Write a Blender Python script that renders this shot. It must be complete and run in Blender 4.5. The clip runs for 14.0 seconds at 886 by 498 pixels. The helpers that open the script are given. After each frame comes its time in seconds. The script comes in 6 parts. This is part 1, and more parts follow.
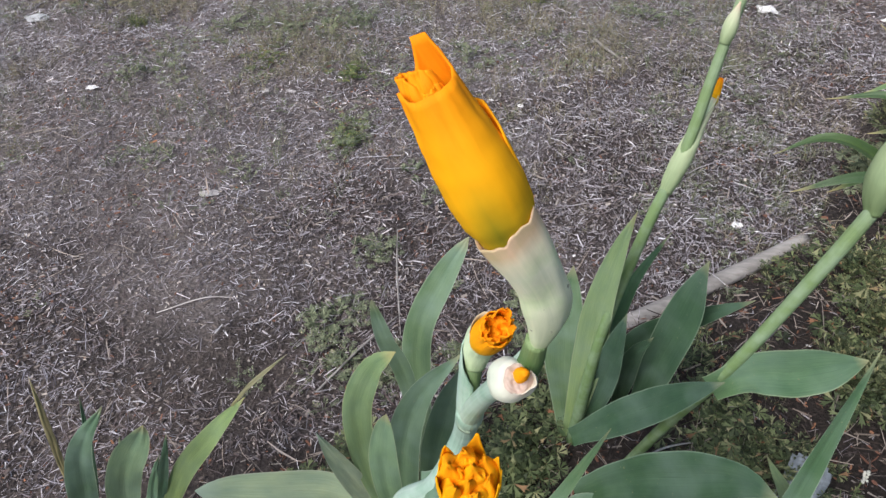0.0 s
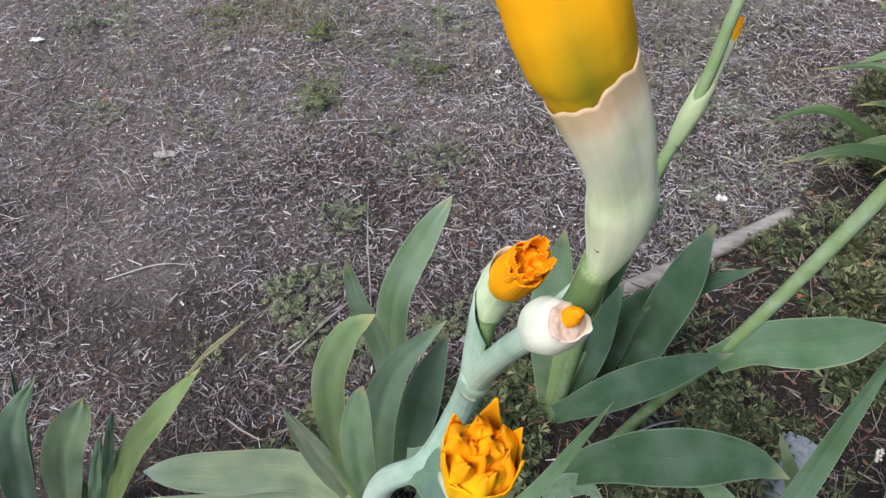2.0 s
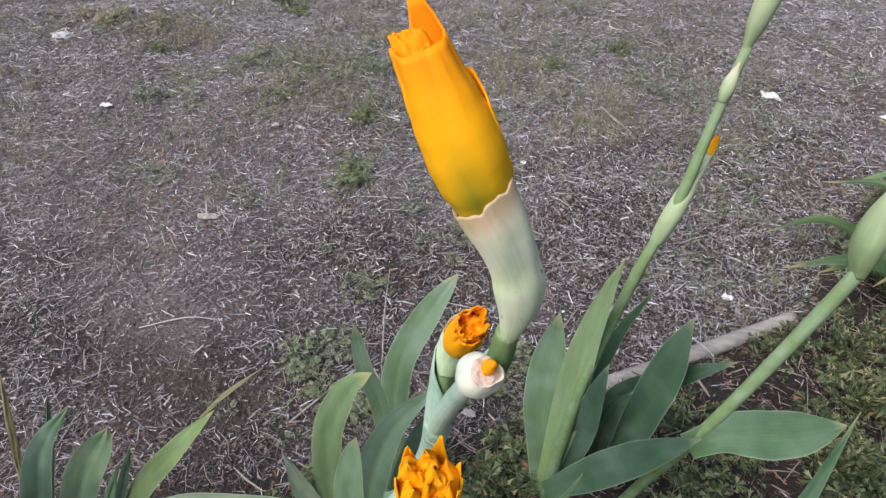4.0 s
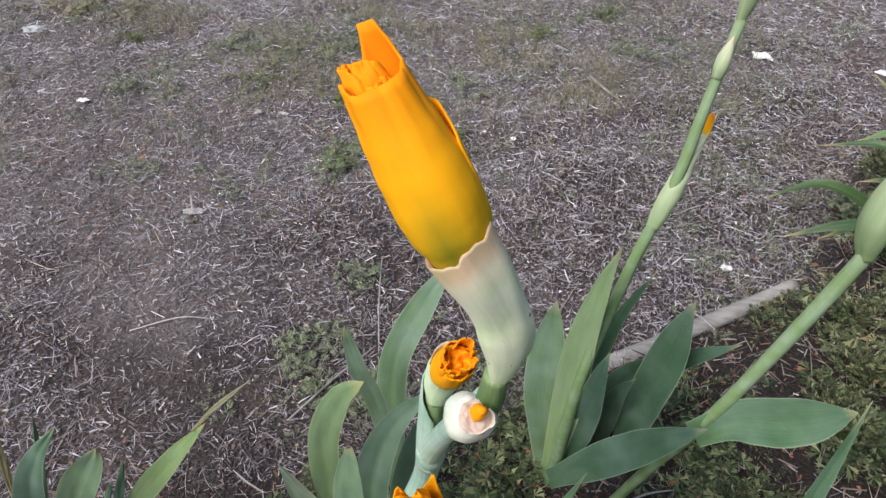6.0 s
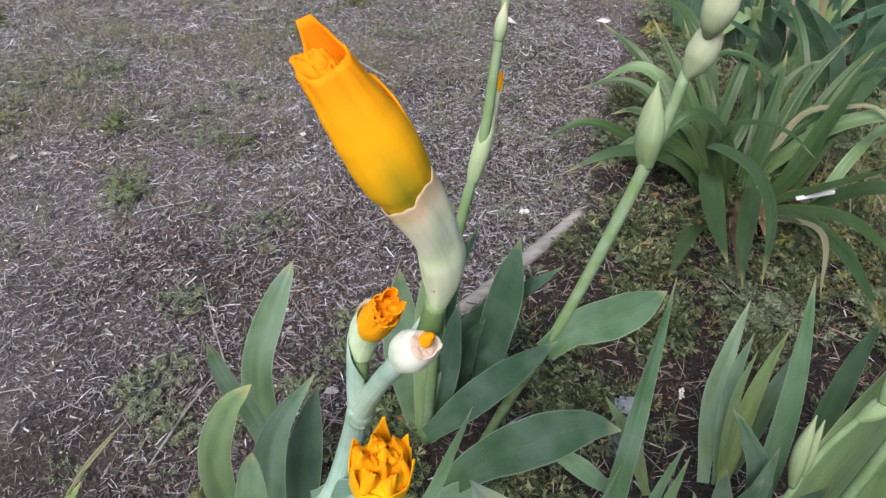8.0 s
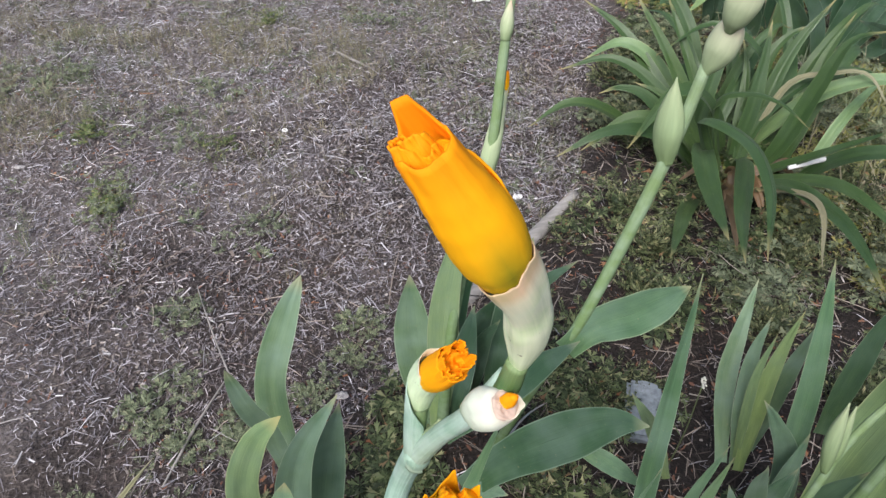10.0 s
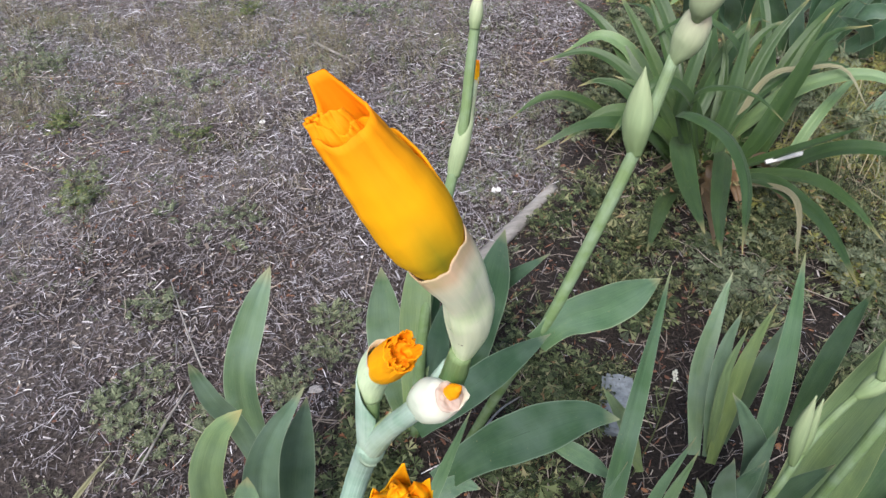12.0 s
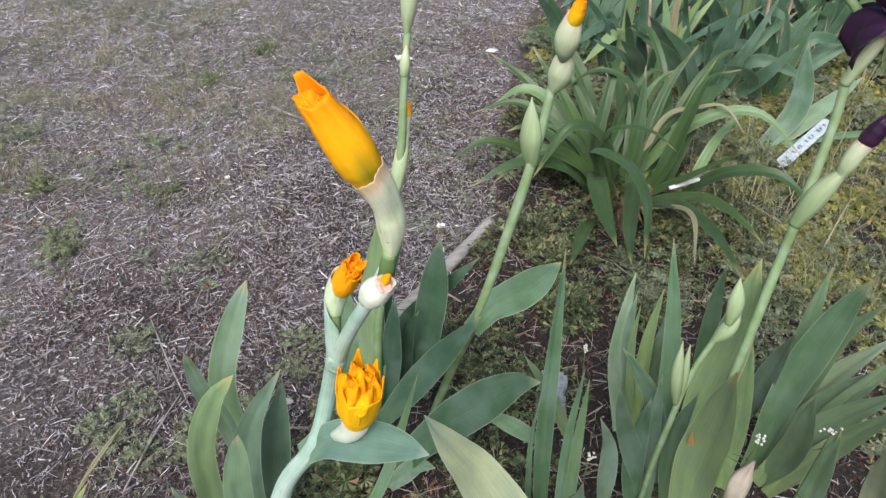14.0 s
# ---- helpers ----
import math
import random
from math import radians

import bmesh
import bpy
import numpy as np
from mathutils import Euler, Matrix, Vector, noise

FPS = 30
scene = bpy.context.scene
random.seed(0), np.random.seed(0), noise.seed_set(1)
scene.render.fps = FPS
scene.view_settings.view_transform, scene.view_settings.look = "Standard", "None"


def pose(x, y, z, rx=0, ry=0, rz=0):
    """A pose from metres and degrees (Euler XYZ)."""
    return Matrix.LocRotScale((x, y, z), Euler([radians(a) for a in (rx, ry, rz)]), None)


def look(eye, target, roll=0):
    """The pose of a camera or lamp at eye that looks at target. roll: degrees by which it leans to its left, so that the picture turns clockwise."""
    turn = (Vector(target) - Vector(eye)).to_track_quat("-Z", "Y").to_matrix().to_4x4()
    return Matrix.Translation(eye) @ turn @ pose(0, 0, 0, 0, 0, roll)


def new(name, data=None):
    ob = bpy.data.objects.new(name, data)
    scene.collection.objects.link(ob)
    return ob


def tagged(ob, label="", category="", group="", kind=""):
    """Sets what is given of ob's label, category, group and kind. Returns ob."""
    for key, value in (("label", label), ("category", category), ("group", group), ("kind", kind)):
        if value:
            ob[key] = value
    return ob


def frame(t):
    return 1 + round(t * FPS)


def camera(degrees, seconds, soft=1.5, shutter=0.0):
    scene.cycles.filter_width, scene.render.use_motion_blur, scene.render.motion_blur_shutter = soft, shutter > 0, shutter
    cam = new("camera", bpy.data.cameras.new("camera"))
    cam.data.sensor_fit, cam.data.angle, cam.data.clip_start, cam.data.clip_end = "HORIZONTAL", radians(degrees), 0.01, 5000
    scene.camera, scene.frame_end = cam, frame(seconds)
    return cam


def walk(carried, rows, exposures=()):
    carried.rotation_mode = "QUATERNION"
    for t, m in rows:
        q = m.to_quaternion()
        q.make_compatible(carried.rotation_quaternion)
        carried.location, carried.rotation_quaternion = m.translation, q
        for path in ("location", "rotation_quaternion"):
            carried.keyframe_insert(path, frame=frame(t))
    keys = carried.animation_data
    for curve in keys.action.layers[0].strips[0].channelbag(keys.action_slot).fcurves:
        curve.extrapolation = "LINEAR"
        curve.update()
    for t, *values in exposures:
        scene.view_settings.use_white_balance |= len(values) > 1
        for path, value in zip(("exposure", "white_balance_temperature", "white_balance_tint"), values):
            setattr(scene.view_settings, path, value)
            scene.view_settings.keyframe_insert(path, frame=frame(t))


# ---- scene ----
cam = camera(65.5, 14.0)

PATH = [
    (0, (0.069, 0.038, 0.902), (-0.173, 1.412, -0.531), -5.1),
    (0.5, (0.051, 0.073, 0.924), (0.096, 1.474, -0.503), -0.4),
    (1, (0.038, 0.041, 0.817), (0.118, 1.379, -0.667), 6.3),
    (1.5, (0.04, 0.047, 0.791), (0.087, 1.315, -0.755), 6.4),
    (2, (0.043, 0.065, 0.837), (-0.088, 1.414, -0.634), -0.9),
    (2.5, (0.039, 0.082, 0.899), (-0.148, 1.563, -0.432), -4.1),
    (2.9, (0.056, 0.061, 0.889), (-0.098, 1.519, -0.47), -1.5),
    (3, (0.06, 0.047, 0.887), (-0.111, 1.498, -0.479), -0.7),
    (3.2, (0.072, 0.018, 0.881), (-0.16, 1.515, -0.426), 1.5),
    (5.3, (0.083, 0.02, 0.884), (-0.157, 1.496, -0.443), 0.3),
    (5.5, (0.085, 0.028, 0.88), (-0.134, 1.486, -0.472), 0.1),
    (6, (0.079, 0.053, 0.882), (-0.146, 1.495, -0.486), -1.7),
    (6.5, (0.079, 0.058, 0.884), (-0.017, 1.55, -0.445), 0.0),
    (7, (0.046, 0.023, 0.894), (0.164, 1.533, -0.412), 2.7),
    (7.2, (0.042, 0.007, 0.894), (0.285, 1.472, -0.446), 4.0),
    (9.3, (-0.005, 0.049, 0.906), (0.393, 1.404, -0.51), 0.1),
    (9.5, (-0.009, 0.054, 0.904), (0.393, 1.393, -0.525), 0.1),
    (10, (0.002, 0.059, 0.91), (0.415, 1.387, -0.527), -0.9),
    (10.5, (0.01, 0.062, 0.902), (0.439, 1.394, -0.527), 0.1),
    (11, (0.016, 0.065, 0.903), (0.439, 1.384, -0.539), -0.3),
    (11.5, (0.008, 0.061, 0.901), (0.409, 1.375, -0.552), -0.5),
    (12, (0.019, 0.057, 0.902), (0.465, 1.363, -0.546), 0.4),
    (12.5, (0.011, 0.036, 0.903), (0.395, 1.355, -0.55), -0.3),
    (13, (0.005, 0.015, 0.904), (0.328, 1.33, -0.567), -3.0),
    (13.5, (-0.002, -0.041, 0.914), (0.458, 1.324, -0.473), -0.0),
    (14, (-0.02, -0.102, 0.963), (0.58, 1.284, -0.349), 0.4),
]
walk(cam, [(t, look(eye, target, roll)) for t, eye, target, roll in PATH], exposures=[(0, 0.49), (7, 0.50), (9.5, 0.57), (14, 0.65)])
SKY, SUN = 0.083, 2.9

# ---- light: soft evening sky, sun behind thin cloud ----
world = bpy.data.worlds.new("sky")
scene.world = world
world.use_nodes = True
wn = world.node_tree.nodes
sky = wn.new("ShaderNodeTexSky")
sky.sky_type, sky.sun_disc = "NISHITA", False
sky.sun_elevation, sky.sun_rotation = radians(52), radians(221)
sky.air_density, sky.dust_density, sky.ozone_density = 1.0, 2.5, 1.0
world.node_tree.links.new(sky.outputs[0], wn["Background"].inputs[0])
wn["Background"].inputs[1].default_value = SKY
sun = new("sun", bpy.data.lights.new("sun", "SUN"))
sun.data.energy, sun.data.angle, sun.data.color = SUN, radians(38), (0.99, 0.98, 0.965)
sun.matrix_world = look((-2.2, -2.5, 4.2), (0, 0, 0))


# ---- materials ----
def mat(name, rough=0.6):
    m = bpy.data.materials.new(name)
    m.use_nodes = True
    b = m.node_tree.nodes["Principled BSDF"]
    b.inputs["Roughness"].default_value = rough
    return m, m.node_tree.nodes, m.node_tree.links, b


def add(n, kind, **values):
    node = n.new("ShaderNode" + kind)
    for key, value in values.items():
        node.inputs[key.replace("_", " ")].default_value = value
    return node


def ramp(n, l, source, stops):
    r = n.new("ShaderNodeValToRGB")
    el = r.color_ramp.elements
    while len(el) < len(stops):
        el.new(0.5)
    for e, (p, c) in zip(el, stops):
        e.position, e.color = p, (*c, 1)
    l.new(source, r.inputs[0])
    return r.outputs[0]


def mix(n, l, fac, a, b, mode="MIX"):
    x = n.new("ShaderNodeMix")
    x.data_type, x.blend_type = "RGBA", mode
    for value, k in ((fac, 0), (a, 6), (b, 7)):
        if isinstance(value, (int, float)):
            x.inputs[k].default_value = value
        elif isinstance(value, tuple):
            x.inputs[k].default_value = (*value, 1)
        else:
            l.new(value, x.inputs[k])
    return x.outputs[2]


def noise_of(n, l, vector, scale, detail=3.0, stretch=None):
    if stretch:
        mp = add(n, "Mapping", Scale=stretch)
        l.new(vector, mp.inputs[0])
        vector = mp.outputs[0]
    t = add(n, "TexNoise", Scale=scale, Detail=detail)
    l.new(vector, t.inputs["Vector"])
    return t.outputs["Fac"]


def bump(n, l, b, height, strength=0.3, distance=0.001):
    bp = add(n, "Bump", Strength=strength, Distance=distance)
    l.new(height, bp.inputs["Height"])
    l.new(bp.outputs[0], b.inputs["Normal"])


def translucent(m, n, l, b, colour, amount):
    tr = n.new("ShaderNodeBsdfTranslucent")
    if isinstance(colour, tuple):
        tr.inputs[0].default_value = (*colour, 1)
    else:
        l.new(colour, tr.inputs[0])
    ms = n.new("ShaderNodeMixShader")
    ms.inputs[0].default_value = amount
    l.new(b.outputs[0], ms.inputs[1])
    l.new(tr.outputs[0], ms.inputs[2])
    l.new(ms.outputs[0], n["Material Output"].inputs[0])


def leaf_mat(name, low, high, margin, tip, bloom=0.25, rough=0.5, tip_from=0.93):
    """Sword leaf: parallel veins along v, pale margin, drying tip, waxy bloom in patches."""
    m, n, l, b = mat(name, rough)
    tc = n.new("ShaderNodeTexCoord")
    uv = tc.outputs["UV"]
    info = n.new("ShaderNodeObjectInfo")
    sep = n.new("ShaderNodeSeparateXYZ")
    l.new(uv, sep.inputs[0])
    veins = noise_of(n, l, uv, 1.0, 4, (46, 1.6, 1))
    fine = noise_of(n, l, uv, 1.0, 2, (130, 3, 1))
    patch = noise_of(n, l, tc.outputs["Object"], 16, 4)
    base = ramp(n, l, veins, [(0.30, tuple(a * 0.7 + c * 0.3 for a, c in zip(low, high))), (0.70, tuple(a * 0.25 + c * 0.75 for a, c in zip(low, high)))])
    base = mix(n, l, 1.0, base, ramp(n, l, fine, [(0.35, (0.84, 0.87, 0.84)), (0.65, (1.12, 1.10, 1.08))]), "MULTIPLY")
    blotch = noise_of(n, l, uv, 1.0, 5, (3.0, 7.0, 1))
    base = mix(n, l, 1.0, base, ramp(n, l, blotch, [(0.3, (0.80, 0.84, 0.84)), (0.7, (1.16, 1.12, 1.02))]), "MULTIPLY")
    fleck = noise_of(n, l, tc.outputs["Object"], 330, 2)
    base = mix(n, l, ramp(n, l, fleck, [(0.70, (0, 0, 0)), (0.75, (0.45, 0.45, 0.45))]), base, (0.34, 0.30, 0.18))
    shade = ramp(n, l, info.outputs["Random"], [(0.0, (0.78, 0.86, 0.80)), (0.5, (1, 1, 1)), (1.0, (1.16, 1.10, 0.92))])
    base = mix(n, l, 1.0, base, shade, "MULTIPLY")
    along = ramp(n, l, sep.outputs["Y"], [(0.0, (1.12, 1.10, 0.86)), (0.35, (1.0, 1.0, 1.0)), (1.0, (0.94, 0.98, 1.0))])
    base = mix(n, l, 1.0, base, along, "MULTIPLY")
    wax = ramp(n, l, patch, [(0.42, (0, 0, 0)), (0.7, (1, 1, 1))])
    wx = n.new("ShaderNodeMath")
    wx.operation = "MULTIPLY"
    l.new(wax, wx.inputs[0])
    wx.inputs[1].default_value = bloom
    base = mix(n, l, wx.outputs[0], base, (0.29, 0.40, 0.35))
    scratch = noise_of(n, l, uv, 1.0, 3, (26, 2.6, 1))
    sc = ramp(n, l, scratch, [(0.66, (0, 0, 0)), (0.72, (1, 1, 1))])
    sm = n.new("ShaderNodeMath")
    sm.operation = "MULTIPLY"
    l.new(sc, sm.inputs[0])
    sm.inputs[1].default_value = 0.45
    base = mix(n, l, sm.outputs[0], base, tuple(c * 0.45 for c in low))
    ab = n.new("ShaderNodeMath")
    ab.operation = "SUBTRACT"
    ab.inputs[1].default_value = 0.5
    l.new(sep.outputs["X"], ab.inputs[0])
    aa = n.new("ShaderNodeMath")
    aa.operation = "ABSOLUTE"
    l.new(ab.outputs[0], aa.inputs[0])
    edge = ramp(n, l, aa.outputs[0], [(0.468, (0, 0, 0)), (0.498, (0.7, 0.7, 0.7))])
    base = mix(n, l, edge, base, margin)
    end = ramp(n, l, sep.outputs["Y"], [(tip_from, (0, 0, 0)), (1.0, (1, 1, 1))])
    base = mix(n, l, end, base, tip)
    l.new(base, b.inputs["Base Color"])
    b.inputs["Sheen Weight"].default_value = 0.04
    rr = ramp(n, l, patch, [(0.3, (rough - 0.1,) * 3), (0.7, (rough + 0.14,) * 3)])
    l.new(rr, b.inputs["Roughness"])
    ad = n.new("ShaderNodeMath")
    ad.operation = "ADD"
    l.new(veins, ad.inputs[0])
    l.new(fine, ad.inputs[1])
    bump(n, l, b, ad.outputs[0], 0.2, 0.001)
    translucent(m, n, l, b, base, 0.16)
    return m


def skin_mat(name, stops, axis="Y", streak=24.0, spots=0.0, rough=0.55, glow=0.15, spot_colour=(0.08, 0.06, 0.03), dusty=0.0, flame=None, shine=0.5, veins=0.0):
    """Stems, spathes and petals: a colour run along the thing, streaked lengthwise, with small flecks."""
    m, n, l, b = mat(name, rough)
    tc = n.new("ShaderNodeTexCoord")
    sep = n.new("ShaderNodeSeparateXYZ")
    l.new(tc.outputs["UV"], sep.inputs[0])
    wob = noise_of(n, l, tc.outputs["UV"], 1.0, 3, (streak / 3, 2.0, 1))
    ad = n.new("ShaderNodeMath")
    ad.operation = "MULTIPLY_ADD"
    l.new(wob, ad.inputs[0])
    ad.inputs[1].default_value = 0.22
    sub = n.new("ShaderNodeMath")
    sub.operation = "SUBTRACT"
    l.new(sep.outputs[axis], sub.inputs[0])
    sub.inputs[1].default_value = 0.11
    l.new(sub.outputs[0], ad.inputs[2])
    base = ramp(n, l, ad.outputs[0], stops)
    fib = noise_of(n, l, tc.outputs["UV"], 1.0, 3, (streak, 1.5, 1))
    tone = ramp(n, l, fib, [(0.3, (0.84, 0.86, 0.84)), (0.7, (1.08, 1.07, 1.05))])
    base = mix(n, l, 1.0, base, tone, "MULTIPLY")
    if veins:
        # papery tissue: fine lengthwise veins, and blotches where it is still green
        vein = noise_of(n, l, tc.outputs["UV"], 1.0, 4, (veins, 1.2, 1))
        base = mix(n, l, 1.0, base, ramp(n, l, vein, [(0.36, (0.94, 0.96, 0.93)), (0.5, (1.0, 1.0, 1.0)), (0.64, (1.08, 1.07, 1.06))]), "MULTIPLY")
        blotch = noise_of(n, l, tc.outputs["Object"], 70, 3)
        base = mix(n, l, 1.0, base, ramp(n, l, blotch, [(0.34, (0.84, 0.93, 0.80)), (0.54, (1.0, 1.0, 1.0))]), "MULTIPLY")
    cl = noise_of(n, l, tc.outputs["Object"], 55, 4)
    if dusty:
        d = ramp(n, l, cl, [(0.4, (0, 0, 0)), (0.7, (dusty,) * 3)])
        base = mix(n, l, d, base, (0.55, 0.66, 0.62))
    if spots:
        sp = noise_of(n, l, tc.outputs["Object"], 240, 2)
        s = ramp(n, l, sp, [(0.76 - spots, (0, 0, 0)), (0.80 - spots, (0.8, 0.8, 0.8))])
        base = mix(n, l, s, base, spot_colour)
    if flame:
        # one darker streak rising from the foot, at a given place round the thing
        place, half, top, tone = flame
        across = n.new("ShaderNodeMath")
        across.operation = "SUBTRACT"
        l.new(sep.outputs["X"], across.inputs[0])
        across.inputs[1].default_value = place
        gap = n.new("ShaderNodeMath")
        gap.operation = "ABSOLUTE"
        l.new(across.outputs[0], gap.inputs[0])
        narrow = ramp(n, l, gap.outputs[0], [(0.0, (0.9, 0.9, 0.9)), (half * 0.4, (0.55, 0.55, 0.55)), (half, (0, 0, 0))])
        rise = ramp(n, l, ad.outputs[0], [(top * 0.5, (1, 1, 1)), (top, (0, 0, 0))])
        base = mix(n, l, mix(n, l, 1.0, narrow, rise, "MULTIPLY"), base, tone)
    l.new(base, b.inputs["Base Color"])
    b.inputs["Specular IOR Level"].default_value = shine
    rel = n.new("ShaderNodeMath")
    rel.operation = "MULTIPLY_ADD"
    l.new(cl, rel.inputs[0])
    rel.inputs[1].default_value = 1.4
    l.new(fib, rel.inputs[2])
    bump(n, l, b, rel.outputs[0], 0.45, 0.0012)
    if glow:
        translucent(m, n, l, b, base, glow)
    return m


def island_mat(name, stops, rough=0.8, scale=2.0, tint=((0.8, 0.8, 0.8), (1.15, 1.1, 1.05)), glow=0.0):
    """Loose bits: every bit its own shade, with slow drifts of colour over the ground."""
    m, n, l, b = mat(name, rough)
    geo = n.new("ShaderNodeNewGeometry")
    base = ramp(n, l, geo.outputs["Random Per Island"], stops)
    tc = n.new("ShaderNodeTexCoord")
    drift = noise_of(n, l, tc.outputs["Object"], scale, 4)
    base = mix(n, l, 1.0, base, ramp(n, l, drift, [(0.32, tint[0]), (0.68, tint[1])]), "MULTIPLY")
    l.new(base, b.inputs["Base Color"])
    if glow:
        translucent(m, n, l, b, base, glow)
    return m


GREEN = leaf_mat("iris_leaf_green", (0.082, 0.165, 0.092), (0.165, 0.272, 0.156), (0.42, 0.49, 0.33), (0.36, 0.36, 0.20))
DARK = leaf_mat("iris_leaf_deep", (0.045, 0.108, 0.064), (0.095, 0.175, 0.105), (0.36, 0.45, 0.33), (0.32, 0.34, 0.20))
LIME = leaf_mat("iris_leaf_yellow_green", (0.155, 0.245, 0.115), (0.265, 0.365, 0.185), (0.50, 0.52, 0.29), (0.44, 0.40, 0.18), 0.15)
GREY = leaf_mat("iris_leaf_glaucous", (0.098, 0.176, 0.116), (0.175, 0.268, 0.178), (0.44, 0.51, 0.38), (0.36, 0.36, 0.22), 0.45)
PALE = leaf_mat("iris_leaf_pale", (0.190, 0.300, 0.175), (0.300, 0.415, 0.255), (0.46, 0.50, 0.33), (0.40, 0.38, 0.20), 0.3)
YELLOW = leaf_mat("iris_leaf_yellowed", (0.41, 0.48, 0.32), (0.56, 0.62, 0.47), (0.63, 0.63, 0.50), (0.40, 0.50, 0.40), 0.2, tip_from=0.88)
DEAD = leaf_mat("iris_leaf_dying", (0.26, 0.26, 0.09), (0.38, 0.34, 0.13), (0.42, 0.30, 0.14), (0.62, 0.33, 0.08), 0.05, tip_from=0.45)
STRAP = leaf_mat("strap_leaf", (0.022, 0.054, 0.018), (0.088, 0.150, 0.052), (0.15, 0.23, 0.08), (0.40, 0.34, 0.16), 0.05, 0.45, 0.9)
DRY = leaf_mat("dry_leaf", (0.24, 0.21, 0.13), (0.38, 0.33, 0.22), (0.42, 0.37, 0.26), (0.42, 0.37, 0.27), 0.05)
BROWN = leaf_mat("withered_leaf", (0.11, 0.060, 0.034), (0.22, 0.130, 0.072), (0.26, 0.16, 0.09), (0.26, 0.17, 0.10), 0.02)
STEM = skin_mat("stem_waxy", [(0.0, (0.42, 0.53, 0.42)), (0.3, (0.34, 0.47, 0.37)), (0.6, (0.30, 0.45, 0.36)), (1.0, (0.36, 0.50, 0.39))], dusty=0.5, glow=0.05, rough=0.7, shine=0.3)
STEM_WHITISH = skin_mat("stem_waxy_whitish_below", [(0.0, (0.60, 0.69, 0.57)), (0.56, (0.58, 0.68, 0.59)), (0.70, (0.41, 0.55, 0.47)), (0.85, (0.30, 0.45, 0.37)), (1.0, (0.33, 0.47, 0.38))], dusty=0.5, glow=0.05, rough=0.7, shine=0.3)
STEM_GREEN = skin_mat("stem_green", [(0.0, (0.15, 0.24, 0.10)), (0.6, (0.190, 0.285, 0.120)), (1.0, (0.225, 0.31, 0.15))], dusty=0.2, glow=0.05, rough=0.7, shine=0.3)
NECK = skin_mat("neck_green", [(0.0, (0.045, 0.11, 0.035)), (0.6, (0.085, 0.17, 0.055)), (1.0, (0.20, 0.28, 0.12))], glow=0.05)
SPATHE = skin_mat("spathe_papery", [(0.0, (0.46, 0.60, 0.34)), (0.2, (0.63, 0.76, 0.49)), (0.8, (0.70, 0.84, 0.59)), (0.92, (0.71, 0.79, 0.56)), (1.0, (0.69, 0.59, 0.43))], streak=14, spots=0.03, glow=0.04)
SPATHE_DRY = skin_mat("spathe_drying", [(0.0, (0.50, 0.62, 0.30)), (0.15, (0.74, 0.80, 0.56)), (0.45, (0.80, 0.83, 0.61)), (0.78, (0.83, 0.85, 0.65)), (0.88, (0.80, 0.74, 0.55)), (0.95, (0.74, 0.54, 0.36)), (1.0, (0.72, 0.50, 0.34))], streak=3.5, spots=0.03, rough=0.8, glow=0.10, shine=0.15, veins=26)
PINKISH = skin_mat("spathe_mouth", [(0.0, (0.66, 0.56, 0.48)), (1.0, (0.60, 0.42, 0.35))], streak=9, glow=0.15)
# Darker copy of the iris leaf, with shade put into its colour.
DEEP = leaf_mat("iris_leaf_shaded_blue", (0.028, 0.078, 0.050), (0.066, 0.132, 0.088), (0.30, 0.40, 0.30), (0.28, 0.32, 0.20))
BRACT = skin_mat("bract_white", [(0.0, (0.46, 0.58, 0.43)), (0.35, (0.70, 0.77, 0.64)), (0.80, (0.78, 0.80, 0.69)), (1.0, (0.74, 0.67, 0.57))], streak=5, glow=0.04)
POD = skin_mat("pod_green", [(0.0, (0.30, 0.39, 0.21)), (0.45, (0.44, 0.51, 0.32)), (0.75, (0.55, 0.57, 0.40)), (1.0, (0.66, 0.49, 0.37))], streak=10, spots=0.0, glow=0.04, rough=0.75, shine=0.25)
POD_GREEN = skin_mat("pod_plain_green", [(0.0, (0.20, 0.28, 0.13)), (0.5, (0.28, 0.36, 0.20)), (1.0, (0.38, 0.44, 0.27))], streak=10, glow=0.04, rough=0.75, shine=0.25)
ROLL_STOPS = [(0.0, (0.34, 0.30, 0.03)), (0.26, (0.58, 0.40, 0.016)), (0.42, (0.88, 0.455, 0.008)), (0.58, (0.95, 0.43, 0.004)), (0.84, (0.96, 0.36, 0.003)), (1.0, (0.97, 0.28, 0.002))]
ORANGE = skin_mat("petal_orange", ROLL_STOPS, streak=7, glow=0.08, rough=0.75, shine=0.2)
ORANGE_ROLL = skin_mat("petal_orange_green_streaked", ROLL_STOPS, streak=7, glow=0.08, rough=0.75, flame=(0.66, 0.085, 0.62, (0.27, 0.25, 0.014)), shine=0.2)
ORANGE_DEEP = skin_mat("petal_deep_orange", [(0.0, (0.72, 0.42, 0.02)), (0.35, (1.0, 0.44, 0.004)), (1.0, (1.0, 0.33, 0.003))], streak=7, glow=0.1, rough=0.75, shine=0.2)
ORANGE_CROWN = skin_mat("petal_golden", [(0.0, (0.70, 0.46, 0.02)), (0.14, (1.0, 0.55, 0.006)), (0.7, (1.0, 0.48, 0.004)), (1.0, (1.0, 0.36, 0.003))], streak=7, glow=0.1, rough=0.75, shine=0.2)
